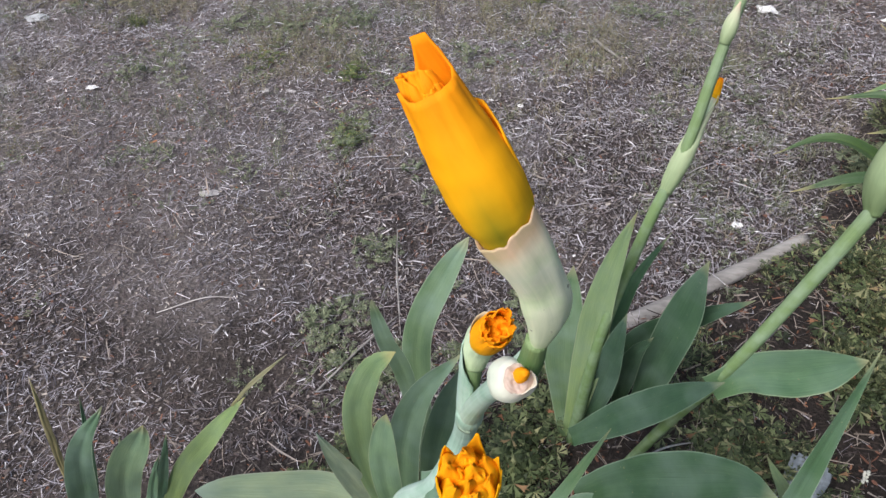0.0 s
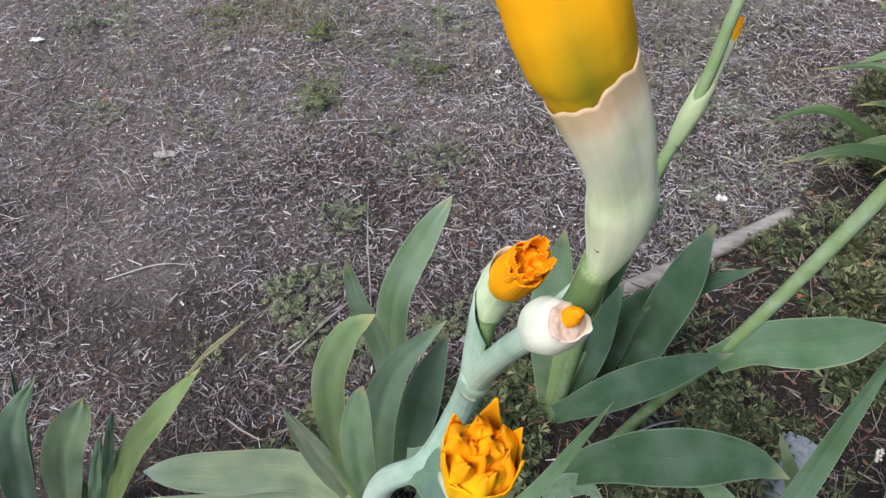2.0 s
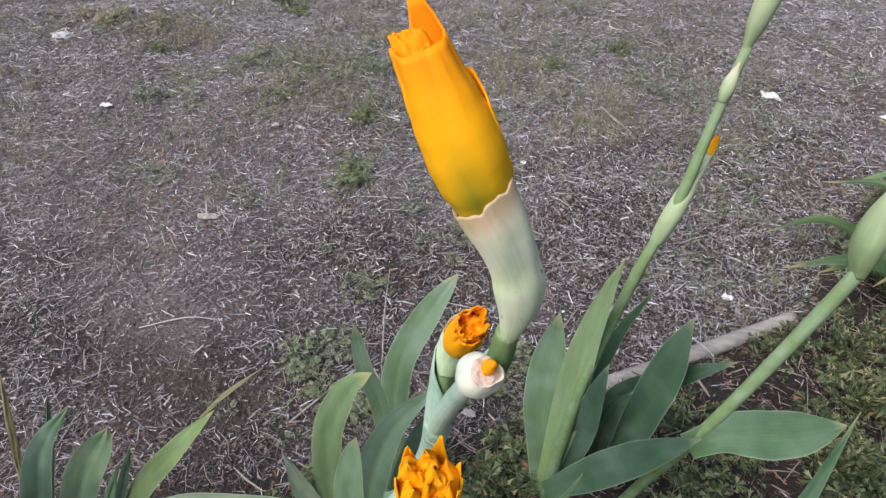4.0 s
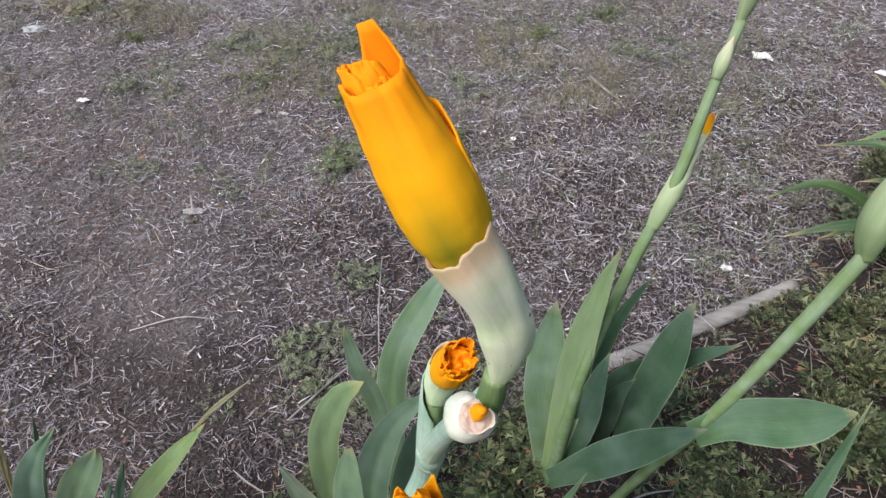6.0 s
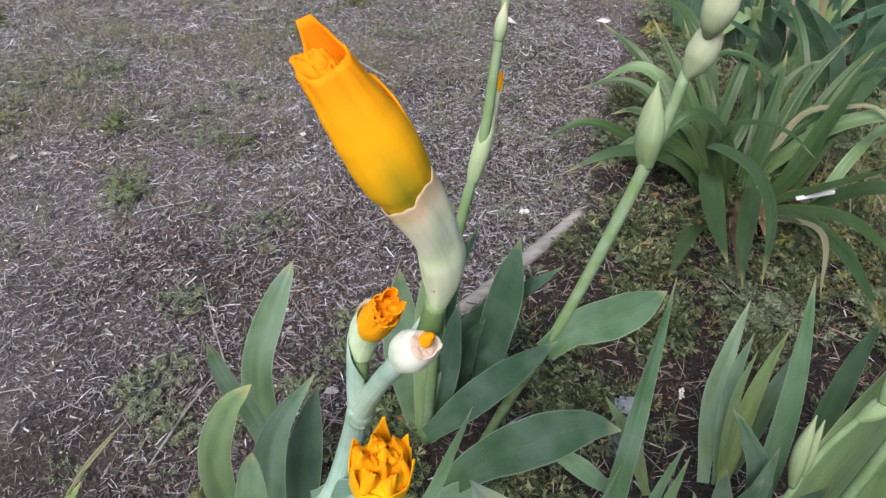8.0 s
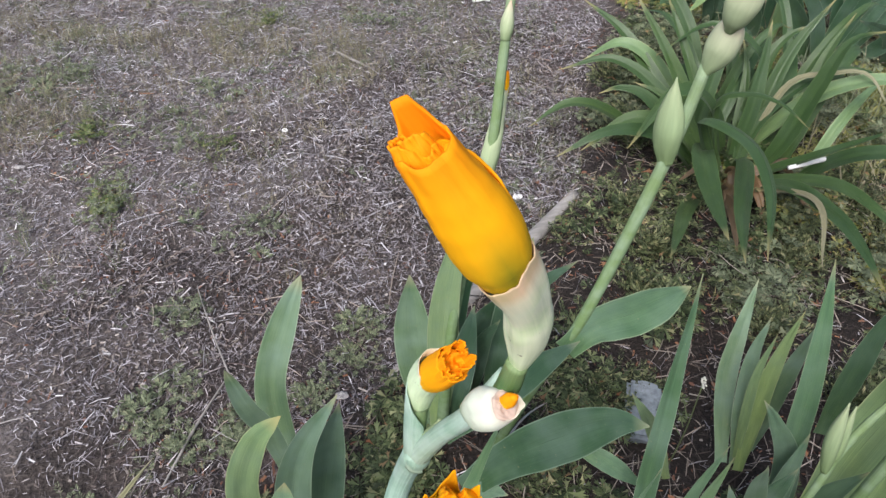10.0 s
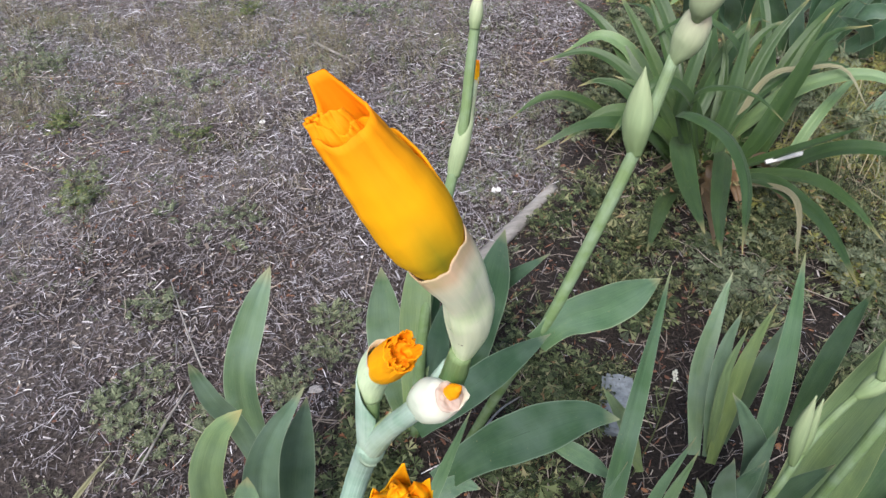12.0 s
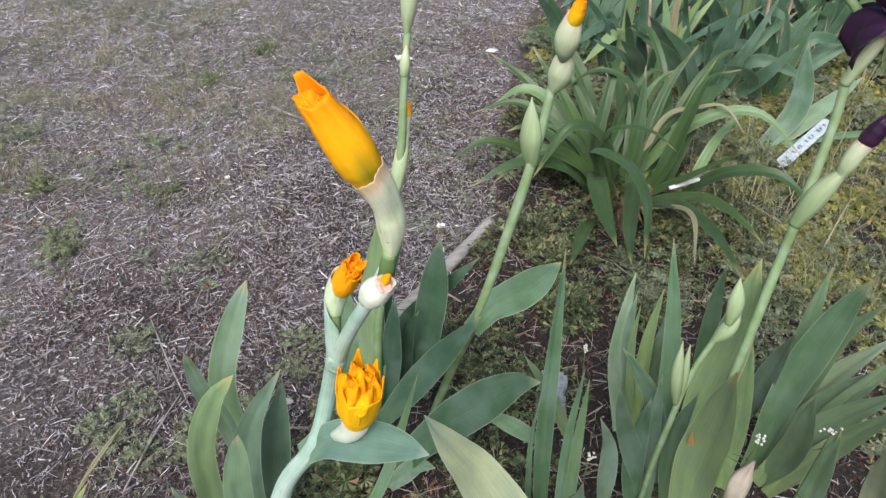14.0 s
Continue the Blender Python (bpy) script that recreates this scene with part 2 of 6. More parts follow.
PURPLE = skin_mat("petal_purple", [(0.0, (0.05, 0.012, 0.05)), (0.5, (0.022, 0.004, 0.026)), (1.0, (0.030, 0.005, 0.034))], streak=20, glow=0.08, rough=0.5)
STRAW = island_mat("straw", [(0.0, (0.041, 0.033, 0.037)), (0.3, (0.126, 0.110, 0.119)), (0.5, (0.166, 0.122, 0.116)), (0.55, (0.212, 0.197, 0.216)), (0.75, (0.286, 0.269, 0.292)), (0.95, (0.435, 0.418, 0.455)), (1.0, (0.641, 0.630, 0.690))], 0.8, 3.1, ((0.74, 0.66, 0.62), (1.14, 1.12, 1.15)))
CRUMB = island_mat("leaf_crumb", [(0.0, (0.075, 0.058, 0.052)), (0.5, (0.19, 0.155, 0.142)), (0.9, (0.34, 0.30, 0.28)), (1.0, (0.55, 0.50, 0.46))], 0.85, 2.4)
CHAFF = island_mat("chaff", [(0.0, (0.054, 0.045, 0.044)), (0.35, (0.216, 0.191, 0.187)), (0.65, (0.389, 0.370, 0.386)), (0.9, (0.605, 0.595, 0.627)), (1.0, (0.864, 0.875, 0.900))], 0.8, 3.1, ((0.76, 0.68, 0.64), (1.12, 1.10, 1.10)))
LITTER = island_mat("bed_litter", [(0.0, (0.014, 0.010, 0.008)), (0.5, (0.044, 0.031, 0.025)), (0.84, (0.125, 0.098, 0.082)), (0.97, (0.34, 0.30, 0.27)), (1.0, (0.52, 0.47, 0.42))], 0.85, 3.0)
STRAW_PALE = island_mat("straw_whitish", [(0.0, (0.145, 0.131, 0.141)), (0.4, (0.390, 0.377, 0.405)), (0.8, (0.624, 0.613, 0.659)), (0.96, (0.801, 0.801, 0.861)), (1.0, (0.900, 0.900, 0.900))], 0.8, 2.2, ((0.80, 0.77, 0.77), (1.12, 1.10, 1.09)))
RED_BIT = island_mat("red_brown_bit", [(0.0, (0.10, 0.045, 0.030)), (0.7, (0.22, 0.105, 0.070)), (1.0, (0.36, 0.17, 0.09))], 0.85, 2.0)
DRY_GRASS = island_mat("dry_grass", [(0.0, (0.156, 0.147, 0.091)), (0.5, (0.264, 0.242, 0.159)), (1.0, (0.432, 0.389, 0.268))], 0.8, 2.0, glow=0.1)
TWIG = island_mat("twig", [(0.0, (0.26, 0.21, 0.18)), (1.0, (0.46, 0.40, 0.36))], 0.8)
WEED = island_mat("weed_leaf", [(0.0, (0.026, 0.038, 0.017)), (0.5, (0.090, 0.122, 0.054)), (0.85, (0.195, 0.240, 0.115)), (0.97, (0.33, 0.33, 0.19)), (1.0, (0.30, 0.11, 0.06))], 0.6, 19.0, ((0.62, 0.66, 0.62), (1.30, 1.22, 1.10)), 0.25)
FERN = island_mat("fern_weed", [(0.0, (0.030, 0.040, 0.018)), (0.5, (0.100, 0.124, 0.058)), (0.88, (0.235, 0.262, 0.140)), (1.0, (0.36, 0.32, 0.18))], 0.6, 17.0, ((0.62, 0.66, 0.62), (1.28, 1.20, 1.06)), 0.25)
MOSSY = island_mat("yellow_weed", [(0.0, (0.13, 0.145, 0.036)), (0.5, (0.275, 0.285, 0.078)), (0.94, (0.42, 0.40, 0.15)), (1.0, (0.55, 0.24, 0.10))], 0.6, 2.0, glow=0.2)
GREY_WEED = island_mat("grey_weed", [(0.0, (0.09, 0.110, 0.066)), (0.5, (0.165, 0.200, 0.120)), (0.9, (0.26, 0.300, 0.185)), (1.0, (0.34, 0.32, 0.20))], 0.7, 2.0, glow=0.15)
GRASS = island_mat("grass_blade", [(0.0, (0.06, 0.095, 0.03)), (0.6, (0.135, 0.185, 0.065)), (1.0, (0.30, 0.30, 0.12))], 0.6, 2.0, glow=0.2)
PAPER = island_mat("scrap_white", [(0.0, (0.70, 0.70, 0.72)), (1.0, (0.84, 0.84, 0.86))], 0.8, 40.0)


def soil_mat():
    m, n, l, b = mat("soil", 0.95)
    tc = n.new("ShaderNodeTexCoord")
    o = tc.outputs["Object"]
    big, mid, grain = noise_of(n, l, o, 1.6, 5), noise_of(n, l, o, 14, 5), noise_of(n, l, o, 190, 4)
    base = ramp(n, l, grain, [(0.25, (0.018, 0.014, 0.013)), (0.55, (0.058, 0.048, 0.045)), (0.8, (0.16, 0.143, 0.138))])
    base = mix(n, l, 1.0, base, ramp(n, l, mid, [(0.3, (0.65, 0.62, 0.62)), (0.7, (1.2, 1.15, 1.12))]), "MULTIPLY")
    base = mix(n, l, 1.0, base, ramp(n, l, big, [(0.35, (0.75, 0.72, 0.74)), (0.65, (1.15, 1.12, 1.08))]), "MULTIPLY")
    sep = n.new("ShaderNodeSeparateXYZ")
    l.new(o, sep.inputs[0])
    # Share of the paler soil colour grows with slant, from 0.6 to 2.0.
    dry = n.new("ShaderNodeMapRange")
    for k, value in ((1, 0.6), (2, 2.0), (3, -0.18), (4, 0.34)):
        dry.inputs[k].default_value = value
    slant = n.new("ShaderNodeMath")
    slant.operation = "MULTIPLY_ADD"
    l.new(sep.outputs["X"], slant.inputs[0])
    slant.inputs[1].default_value = -0.62
    l.new(sep.outputs["Y"], slant.inputs[2])
    l.new(slant.outputs[0], dry.inputs[0])
    dn = n.new("ShaderNodeMath")
    dn.operation = "ADD"
    l.new(noise_of(n, l, o, 2.3, 5, (1.0, 1.4, 1.0)), dn.inputs[0])
    l.new(dry.outputs[0], dn.inputs[1])
    pale_soil = dn.outputs[0]
    base = mix(n, l, ramp(n, l, pale_soil, [(0.48, (0, 0, 0)), (0.66, (0.65, 0.65, 0.65))]), base, ramp(n, l, grain, [(0.3, (0.120, 0.100, 0.096)), (0.75, (0.28, 0.245, 0.240))]))
    # Soil over the bed is darkened, painting in the shade among the plants.
    bed_shade = n.new("ShaderNodeMapRange")
    for k, value in ((1, 0.54), (2, 0.66), (3, 0.0), (4, 1.0)):
        bed_shade.inputs[k].default_value = value
    l.new(slant.outputs[0], bed_shade.inputs[0])
    base = mix(n, l, 1.0, base, ramp(n, l, bed_shade.outputs[0], [(0.0, (0.50, 0.47, 0.44)), (1.0, (1, 1, 1))]), "MULTIPLY")
    l.new(base, b.inputs["Base Color"])
    ad = n.new("ShaderNodeMath")
    ad.operation = "ADD"
    l.new(grain, ad.inputs[0])
    l.new(mid, ad.inputs[1])
    bump(n, l, b, ad.outputs[0], 0.9, 0.006)
    return m


def plain_mat(name, low, high, scale, rough, stretch=None, relief=0.002):
    m, n, l, b = mat(name, rough)
    tc = n.new("ShaderNodeTexCoord")
    v = noise_of(n, l, tc.outputs["Object"], scale, 6, stretch)
    w = noise_of(n, l, tc.outputs["Object"], scale * 6, 4, stretch)
    base = ramp(n, l, v, [(0.3, low), (0.7, high)])
    base = mix(n, l, 1.0, base, ramp(n, l, w, [(0.3, (0.7, 0.7, 0.7)), (0.7, (1.15, 1.15, 1.15))]), "MULTIPLY")
    l.new(base, b.inputs["Base Color"])
    bump(n, l, b, w, 0.6, relief)
    return m


SOIL = soil_mat()
TIMBER = plain_mat("weathered_wood", (0.22, 0.198, 0.185), (0.48, 0.45, 0.43), 22, 0.85, (0.25, 1, 1))
STONE = plain_mat("blue_grey_stone", (0.13, 0.155, 0.18), (0.27, 0.30, 0.335), 30, 0.85)
CHALK = plain_mat("pale_chip", (0.42, 0.38, 0.37), (0.60, 0.56, 0.55), 40, 0.9)
PLASTIC = plain_mat("label_plastic", (0.40, 0.47, 0.52), (0.54, 0.60, 0.64), 30, 0.5, relief=0.0003)
INK = plain_mat("ink", (0.13, 0.15, 0.18), (0.22, 0.25, 0.29), 30, 0.6, relief=0.0002)
WHITE_BLOOM = island_mat("weed_flower", [(0.0, (0.46, 0.48, 0.42)), (1.0, (0.64, 0.65, 0.60))], 0.7, 60.0, glow=0.2)


# ---- mesh helpers ----
def mesh_object(name, verts, faces, material, parent=None, label="", uvs=None, smooth=True):
    me = bpy.data.meshes.new(name)
    me.from_pydata([tuple(v) for v in verts], [], faces)
    if uvs is not None:
        layer = me.uv_layers.new(name="UVMap")
        idx = np.empty(len(me.loops), dtype=np.int32)
        me.loops.foreach_get("vertex_index", idx)
        layer.data.foreach_set("uv", np.asarray(uvs, dtype=np.float32)[idx].ravel())
    me.polygons.foreach_set("use_smooth", [smooth] * len(me.polygons))
    me.materials.append(material)
    me.update()
    ob = new(name, me)
    if parent is not None:
        ob.parent = parent
    if label:
        tagged(ob, label)
    return ob


def thing(name, place, label, category, group="", kind=""):
    ob = new(name)
    ob.empty_display_size = 0.02
    ob.matrix_world = Matrix.Translation(place)
    tagged(ob, label, category, group, kind)
    ob["origin_place"] = tuple(place)
    return ob


def off(parent):
    """Where the thing's own origin stands, so that parts can be given in world places."""
    o = Vector((0, 0, 0))
    while parent is not None:
        o += parent.location
        parent = parent.parent
    return o


def spline(pts, n):
    """Smooth places along a line through a few points, evenly spaced, and their directions."""
    p = [Vector(q) for q in pts]
    if len(p) == 2:
        p = [p[0], p[0].lerp(p[1], 0.5), p[1]]
    e = [p[0] * 2 - p[1]] + p + [p[-1] * 2 - p[-2]]
    fine = []
    for i in range(1, len(e) - 2):
        for k in range(24):
            t = k / 24
            a, b, c, d = e[i - 1], e[i], e[i + 1], e[i + 2]
            fine.append(0.5 * ((2 * b) + (c - a) * t + (2 * a - 5 * b + 4 * c - d) * t * t + (3 * b - a - 3 * c + d) * t ** 3))
    fine.append(p[-1])
    run = [0.0]
    for a, b in zip(fine, fine[1:]):
        run.append(run[-1] + (b - a).length)
    out, j = [], 0
    for i in range(n):
        s = run[-1] * i / (n - 1)
        while j < len(run) - 2 and run[j + 1] < s:
            j += 1
        f = (s - run[j]) / max(run[j + 1] - run[j], 1e-9)
        out.append(fine[j].lerp(fine[j + 1], min(max(f, 0), 1)))
    tang = [(out[min(i + 1, n - 1)] - out[max(i - 1, 0)]).normalized() for i in range(n)]
    return out, tang


def smoothstep(a, b, x):
    x = min(max((x - a) / (b - a), 0), 1)
    return x * x * (3 - 2 * x)


# Point near the camera's path; leaf faces turn toward it to fit the view.
EYE_POINT = Vector((0.03, 0.0, 0.90))
RNG = random.Random(7)


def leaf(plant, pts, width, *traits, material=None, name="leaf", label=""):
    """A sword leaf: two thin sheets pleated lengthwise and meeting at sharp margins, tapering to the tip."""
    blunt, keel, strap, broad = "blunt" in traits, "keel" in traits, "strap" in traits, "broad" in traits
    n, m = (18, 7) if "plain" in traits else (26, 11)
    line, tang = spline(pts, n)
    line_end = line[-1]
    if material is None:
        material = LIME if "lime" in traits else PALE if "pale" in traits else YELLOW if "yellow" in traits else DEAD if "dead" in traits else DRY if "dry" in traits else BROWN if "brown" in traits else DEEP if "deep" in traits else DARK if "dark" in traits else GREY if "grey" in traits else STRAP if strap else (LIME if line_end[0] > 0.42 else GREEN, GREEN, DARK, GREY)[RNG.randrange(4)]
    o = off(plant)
    face = (EYE_POINT - line[n // 2]).normalized()
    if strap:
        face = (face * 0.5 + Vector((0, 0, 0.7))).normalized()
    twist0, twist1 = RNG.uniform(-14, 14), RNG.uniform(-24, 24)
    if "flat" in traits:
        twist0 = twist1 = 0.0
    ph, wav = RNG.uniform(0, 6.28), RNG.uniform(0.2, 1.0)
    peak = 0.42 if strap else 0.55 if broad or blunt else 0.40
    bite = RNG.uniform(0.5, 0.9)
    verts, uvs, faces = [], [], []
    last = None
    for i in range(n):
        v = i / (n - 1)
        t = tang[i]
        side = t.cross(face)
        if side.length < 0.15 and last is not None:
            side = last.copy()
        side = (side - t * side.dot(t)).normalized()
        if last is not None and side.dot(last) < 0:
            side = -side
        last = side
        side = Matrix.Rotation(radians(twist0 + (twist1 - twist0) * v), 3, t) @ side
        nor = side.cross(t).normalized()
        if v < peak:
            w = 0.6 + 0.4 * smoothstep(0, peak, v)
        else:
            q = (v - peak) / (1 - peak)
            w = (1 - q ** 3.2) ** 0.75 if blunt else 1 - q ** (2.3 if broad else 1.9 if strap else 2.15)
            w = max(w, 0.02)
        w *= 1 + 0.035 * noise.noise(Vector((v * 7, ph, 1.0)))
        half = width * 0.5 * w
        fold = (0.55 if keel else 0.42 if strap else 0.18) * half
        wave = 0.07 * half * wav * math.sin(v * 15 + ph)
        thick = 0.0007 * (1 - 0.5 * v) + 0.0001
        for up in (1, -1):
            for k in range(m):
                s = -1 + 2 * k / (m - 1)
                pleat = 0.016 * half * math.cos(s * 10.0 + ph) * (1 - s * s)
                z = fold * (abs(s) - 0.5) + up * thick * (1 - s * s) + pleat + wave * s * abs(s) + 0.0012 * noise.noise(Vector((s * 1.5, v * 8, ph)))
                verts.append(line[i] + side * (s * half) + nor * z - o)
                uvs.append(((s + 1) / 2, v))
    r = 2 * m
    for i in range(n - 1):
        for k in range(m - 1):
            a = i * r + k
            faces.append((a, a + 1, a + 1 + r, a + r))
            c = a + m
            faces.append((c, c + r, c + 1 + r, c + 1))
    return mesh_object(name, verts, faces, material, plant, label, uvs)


def tube(name, parent, pts, radii, material, n=24, sides=16, folds=0.0, lobes=3, seed=0.0, lip=0.0, open_end=False, flat=1.0, label=""):
    """A round stem, pod or spathe along a line: radii are spread along it, folds dent it, lip makes its rim uneven."""
    line, tang = spline(pts, n)
    o = off(parent)
    ref = Vector((0.31, -0.83, 0.2))
    verts, uvs, faces = [], [], []
    side = (ref - tang[0] * ref.dot(tang[0])).normalized()
    for i in range(n):
        v = i / (n - 1)
        t = tang[i]
        side = (side - t * side.dot(t)).normalized()
        up = t.cross(side)
        x = v * (len(radii) - 1)
        j = min(int(x), len(radii) - 2)
        f = x - j
        p0, p1, p2, p3 = radii[max(j - 1, 0)], radii[j], radii[j + 1], radii[min(j + 2, len(radii) - 1)]
        r = max(0.5 * (2 * p1 + (p2 - p0) * f + (2 * p0 - 5 * p1 + 4 * p2 - p3) * f * f + (3 * p1 - p0 - 3 * p2 + p3) * f ** 3), 0.0002)
        for k in range(sides):
            a = 2 * math.pi * k / sides
            d = 1 + folds * (math.cos(lobes * a + seed + v * 1.4) * 0.6 + noise.noise(Vector((math.cos(a) * 1.6, math.sin(a) * 1.6, v * 3 + seed))) * 0.9)
            push = t * (lip * smoothstep(0.75, 1, v) * (0.7 * math.cos(a - seed) + 0.5 * noise.noise(Vector((math.cos(a) * 1.5, math.sin(a) * 1.5, seed))) + 0.5 * noise.noise(Vector((math.cos(a) * 4, math.sin(a) * 4, seed)))))
            verts.append(line[i] + (side * (math.cos(a) * r) + up * (math.sin(a) * r * flat)) * d + push - o)
            uvs.append((k / sides if k * 2 <= sides else 1 - k / sides, v))
    for i in range(n - 1):
        for k in range(sides):
            a, b = i * sides + k, i * sides + (k + 1) % sides
            faces.append((a, b, b + sides, a + sides))
    if open_end:
        for step, shrink in ((0.0, 0.975), (-0.8, 0.90)):
            start = len(verts) - sides
            centre = sum((verts[start + k] for k in range(sides)), Vector()) / sides
            for k in range(sides):
                verts.append(centre + (verts[start + k] - centre) * shrink + tang[-1] * step * radii[-1])
                uvs.append((k / sides, 1.0))
            for k in range(sides):
                a, b = start + k, start + (k + 1) % sides
                faces.append((a, b, b + sides, a + sides))
    else:
        faces.append(tuple(range(len(verts) - sides, len(verts))))
    faces.append(tuple(reversed(range(sides))))
    return mesh_object(name, verts, faces, material, parent, label, uvs)


def sheet(parent, name, spine, side, up, radius, a0, span, rim, profile, material, centre=0.0, toward=0.0, frill=0.15, seed=0.0, low=0.0, step=0.0):
    """One petal wrapped round a spine: rim(a) gives its height there, profile its radius from foot to rim, centre moves its top off the axis."""
    o = off(parent)
    nu, nv = max(16, int(span * 13)), 26
    verts, uvs, faces = [], [], []
    shift = side * math.cos(toward) + up * math.sin(toward)
    for iu in range(nu):
        u = iu / (nu - 1)
        a = a0 + span * u
        ca, sa = math.cos(a), math.sin(a)
        h = rim(a, u)
        for iv in range(nv):
            v = iv / (nv - 1)
            z = low + (h - low) * v
            x = min(max(z, 0), 1) * (len(spine) - 1)
            j = min(int(x), len(spine) - 2)
            c = spine[j].lerp(spine[j + 1], x - j) + (spine[-1] - spine[-2]) * max(z - 1, 0) * (len(spine) - 1)
            y = v * (len(profile) - 1)
            j = min(int(y), len(profile) - 2)
            f = smoothstep(0, 1, y - j)
            r = profile[j] * (1 - f) + profile[j + 1] * f + step * u
            k = smoothstep(0.62, 1.0, v)
            r += frill * k * (0.15 * math.sin(a * 5 + seed * 2 + 3 * v) + 1.1 * noise.noise(Vector((ca * 2.6, sa * 2.6, v * 2.5 + seed))) + 0.5 * noise.noise(Vector((ca * 7, sa * 7, v * 5 + seed))))
            r *= 1 + 0.05 * noise.noise(Vector((ca * 1.1, sa * 1.1, z * 3 + seed)))
            verts.append(c + shift * (centre * radius * smoothstep(0.1, 0.7, z)) + (side * ca + up * sa) * (radius * max(r, 0.03)) - o)
            uvs.append((u, 0.03 + 0.94 * min(max(z, 0), 1)))
    for iu in range(nu - 1):
        for iv in range(nv - 1):
            q = iu * nv + iv
            faces.append((q, q + nv, q + nv + 1, q + 1))
    ob = mesh_object(name, verts, faces, material, parent, "", uvs)
    sol = ob.modifiers.new("thickness", "SOLIDIFY")
    sol.thickness, sol.offset = 0.0006, 0
    return ob


def heart(parent, spine, side, up, radius, at, rise, seed, material, centre=0.0, toward=0.0):
    """The packed middle of a bud: a lumpy plug below the rim."""
    o = off(parent)
    ns, nr = 34, 18
    shift = side * math.cos(toward) + up * math.sin(toward)
    verts, faces, uvs = [], [], []
    for iv in range(nr):
        v = iv / (nr - 1)
        ang = v * math.pi / 2
        for k in range(ns):
            a = 2 * math.pi * k / ns
            ca, sa = math.cos(a), math.sin(a)
            r = radius * math.cos(ang) ** 0.8 if iv < nr - 1 else radius * 0.02
            n1 = noise.noise(Vector((ca * 2.4 * (1 - v), sa * 2.4 * (1 - v), seed)))
            n2 = noise.noise(Vector((ca * 6 * (1 - v), sa * 6 * (1 - v), seed + 7)))
            z = at + rise * (math.sin(ang) - 0.6 + 0.9 * n1 * math.sin(ang) + 0.5 * n2 * math.sin(ang))
            x = min(max(z, 0), 1) * (len(spine) - 1)
            j = min(int(x), len(spine) - 2)
            c = spine[j].lerp(spine[j + 1], x - j)
            verts.append(c + shift * (centre * radius * math.sin(ang)) + (side * ca + up * sa) * (r * (1 + 0.15 * n1)) - o)
            uvs.append((k / ns, 0.6 + 0.35 * v))
    for iv in range(nr - 1):
        for k in range(ns):
            a, c = iv * ns + k, iv * ns + (k + 1) % ns
            faces.append((a, c, c + ns, a + ns))
    faces.append(tuple(range((nr - 1) * ns, nr * ns)))
    mesh_object("bud_heart", verts, faces, material, parent, "", uvs)


def frame_of(base, tip, belly=None):
    base, tip = Vector(base), Vector(tip)
    mid = base.lerp(tip, 0.5) if belly is None else Vector(belly)
    spine, _ = spline([base, mid, tip], 14)
    axis = (tip - base).normalized()
    side = Vector((1.0, 0.0, 0.0))
    side = (side - axis * side.dot(axis)).normalized()
    return spine, side, axis.cross(side)


def jag(a, seed, rate=3.0):
    """Torn rim: unlike teeth round a petal."""
    p = Vector((math.cos(a) * rate, math.sin(a) * rate, seed))
    return 0.6 * noise.noise(p) + 0.4 * (1 - 2 * abs(noise.noise(p * 1.7))) - 0.1


def swell(a, centre, width):
    d = (a - centre + math.pi) % (2 * math.pi) - math.pi
    return math.exp(-(d / width) ** 2)


def rolled_bud(parent, base, belly, mouth, radius, seed):
    """A bud about to open: a petal wound into a slack roll, an outer one ending in a step at its side, a folded lobe standing behind the mouth."""
    spine, side, up = frame_of(base, mouth, belly)
    R = radius

    def rim(a, u):
        return 0.955 + 0.022 * swell(a, 0.10, 0.22) + min(0.160, 0.230 * swell(a, 1.30, 0.52)) + 0.040 * swell(a, 3.7, 0.40) + 0.030 * swell(a, 2.6, 0.5) + 0.008 * jag(a, seed, 2.6)

    sheet(parent, "petal", spine, side, up, R, 0.2, 6.9, rim, (0.36, 0.52, 0.78, 0.95, 1.0, 0.97, 0.87, 0.75, 0.68), ORANGE_ROLL, frill=0.05, seed=seed, step=0.012)
    # outer petal ending in a shoulder at the side
    sheet(parent, "petal", spine, side, up, R, 0.0, 1.9, lambda a, u: 0.66 + 0.13 * smoothstep(0.0, 0.35, u) - 0.22 * smoothstep(0.6, 1.0, u) + 0.012 * jag(a, seed + 3), (0.36, 0.50, 0.80, 0.965, 1.015, 1.02), ORANGE, frill=0.03, seed=seed + 2)
    # the folded inner petals that fill the mouth, with a hollow at their side
    for toward, off_axis, wide, a0, span, top in ((2.7, 0.75, 0.42, 0.9, 4.4, 1.030), (1.9, 0.55, 0.40, 2.2, 4.2, 1.030), (2.5, 0.10, 0.36, 3.4, 3.8, 0.955)):
        sheet(parent, "petal", spine, side, up, R * wide, a0, span, lambda a, u: top - 0.05 * (2 * u - 1) ** 2 + 0.02 * jag(a, seed + toward, 1.4), (0.95, 1.0, 1.0, 0.95, 0.70), ORANGE_DEEP if wide > 0.38 else ORANGE, off_axis, toward, 0.30, seed + toward * 3, 0.72)
    heart(parent, spine, side, up, R * 0.66, 0.90, 0.05, seed + 20, ORANGE_DEEP)


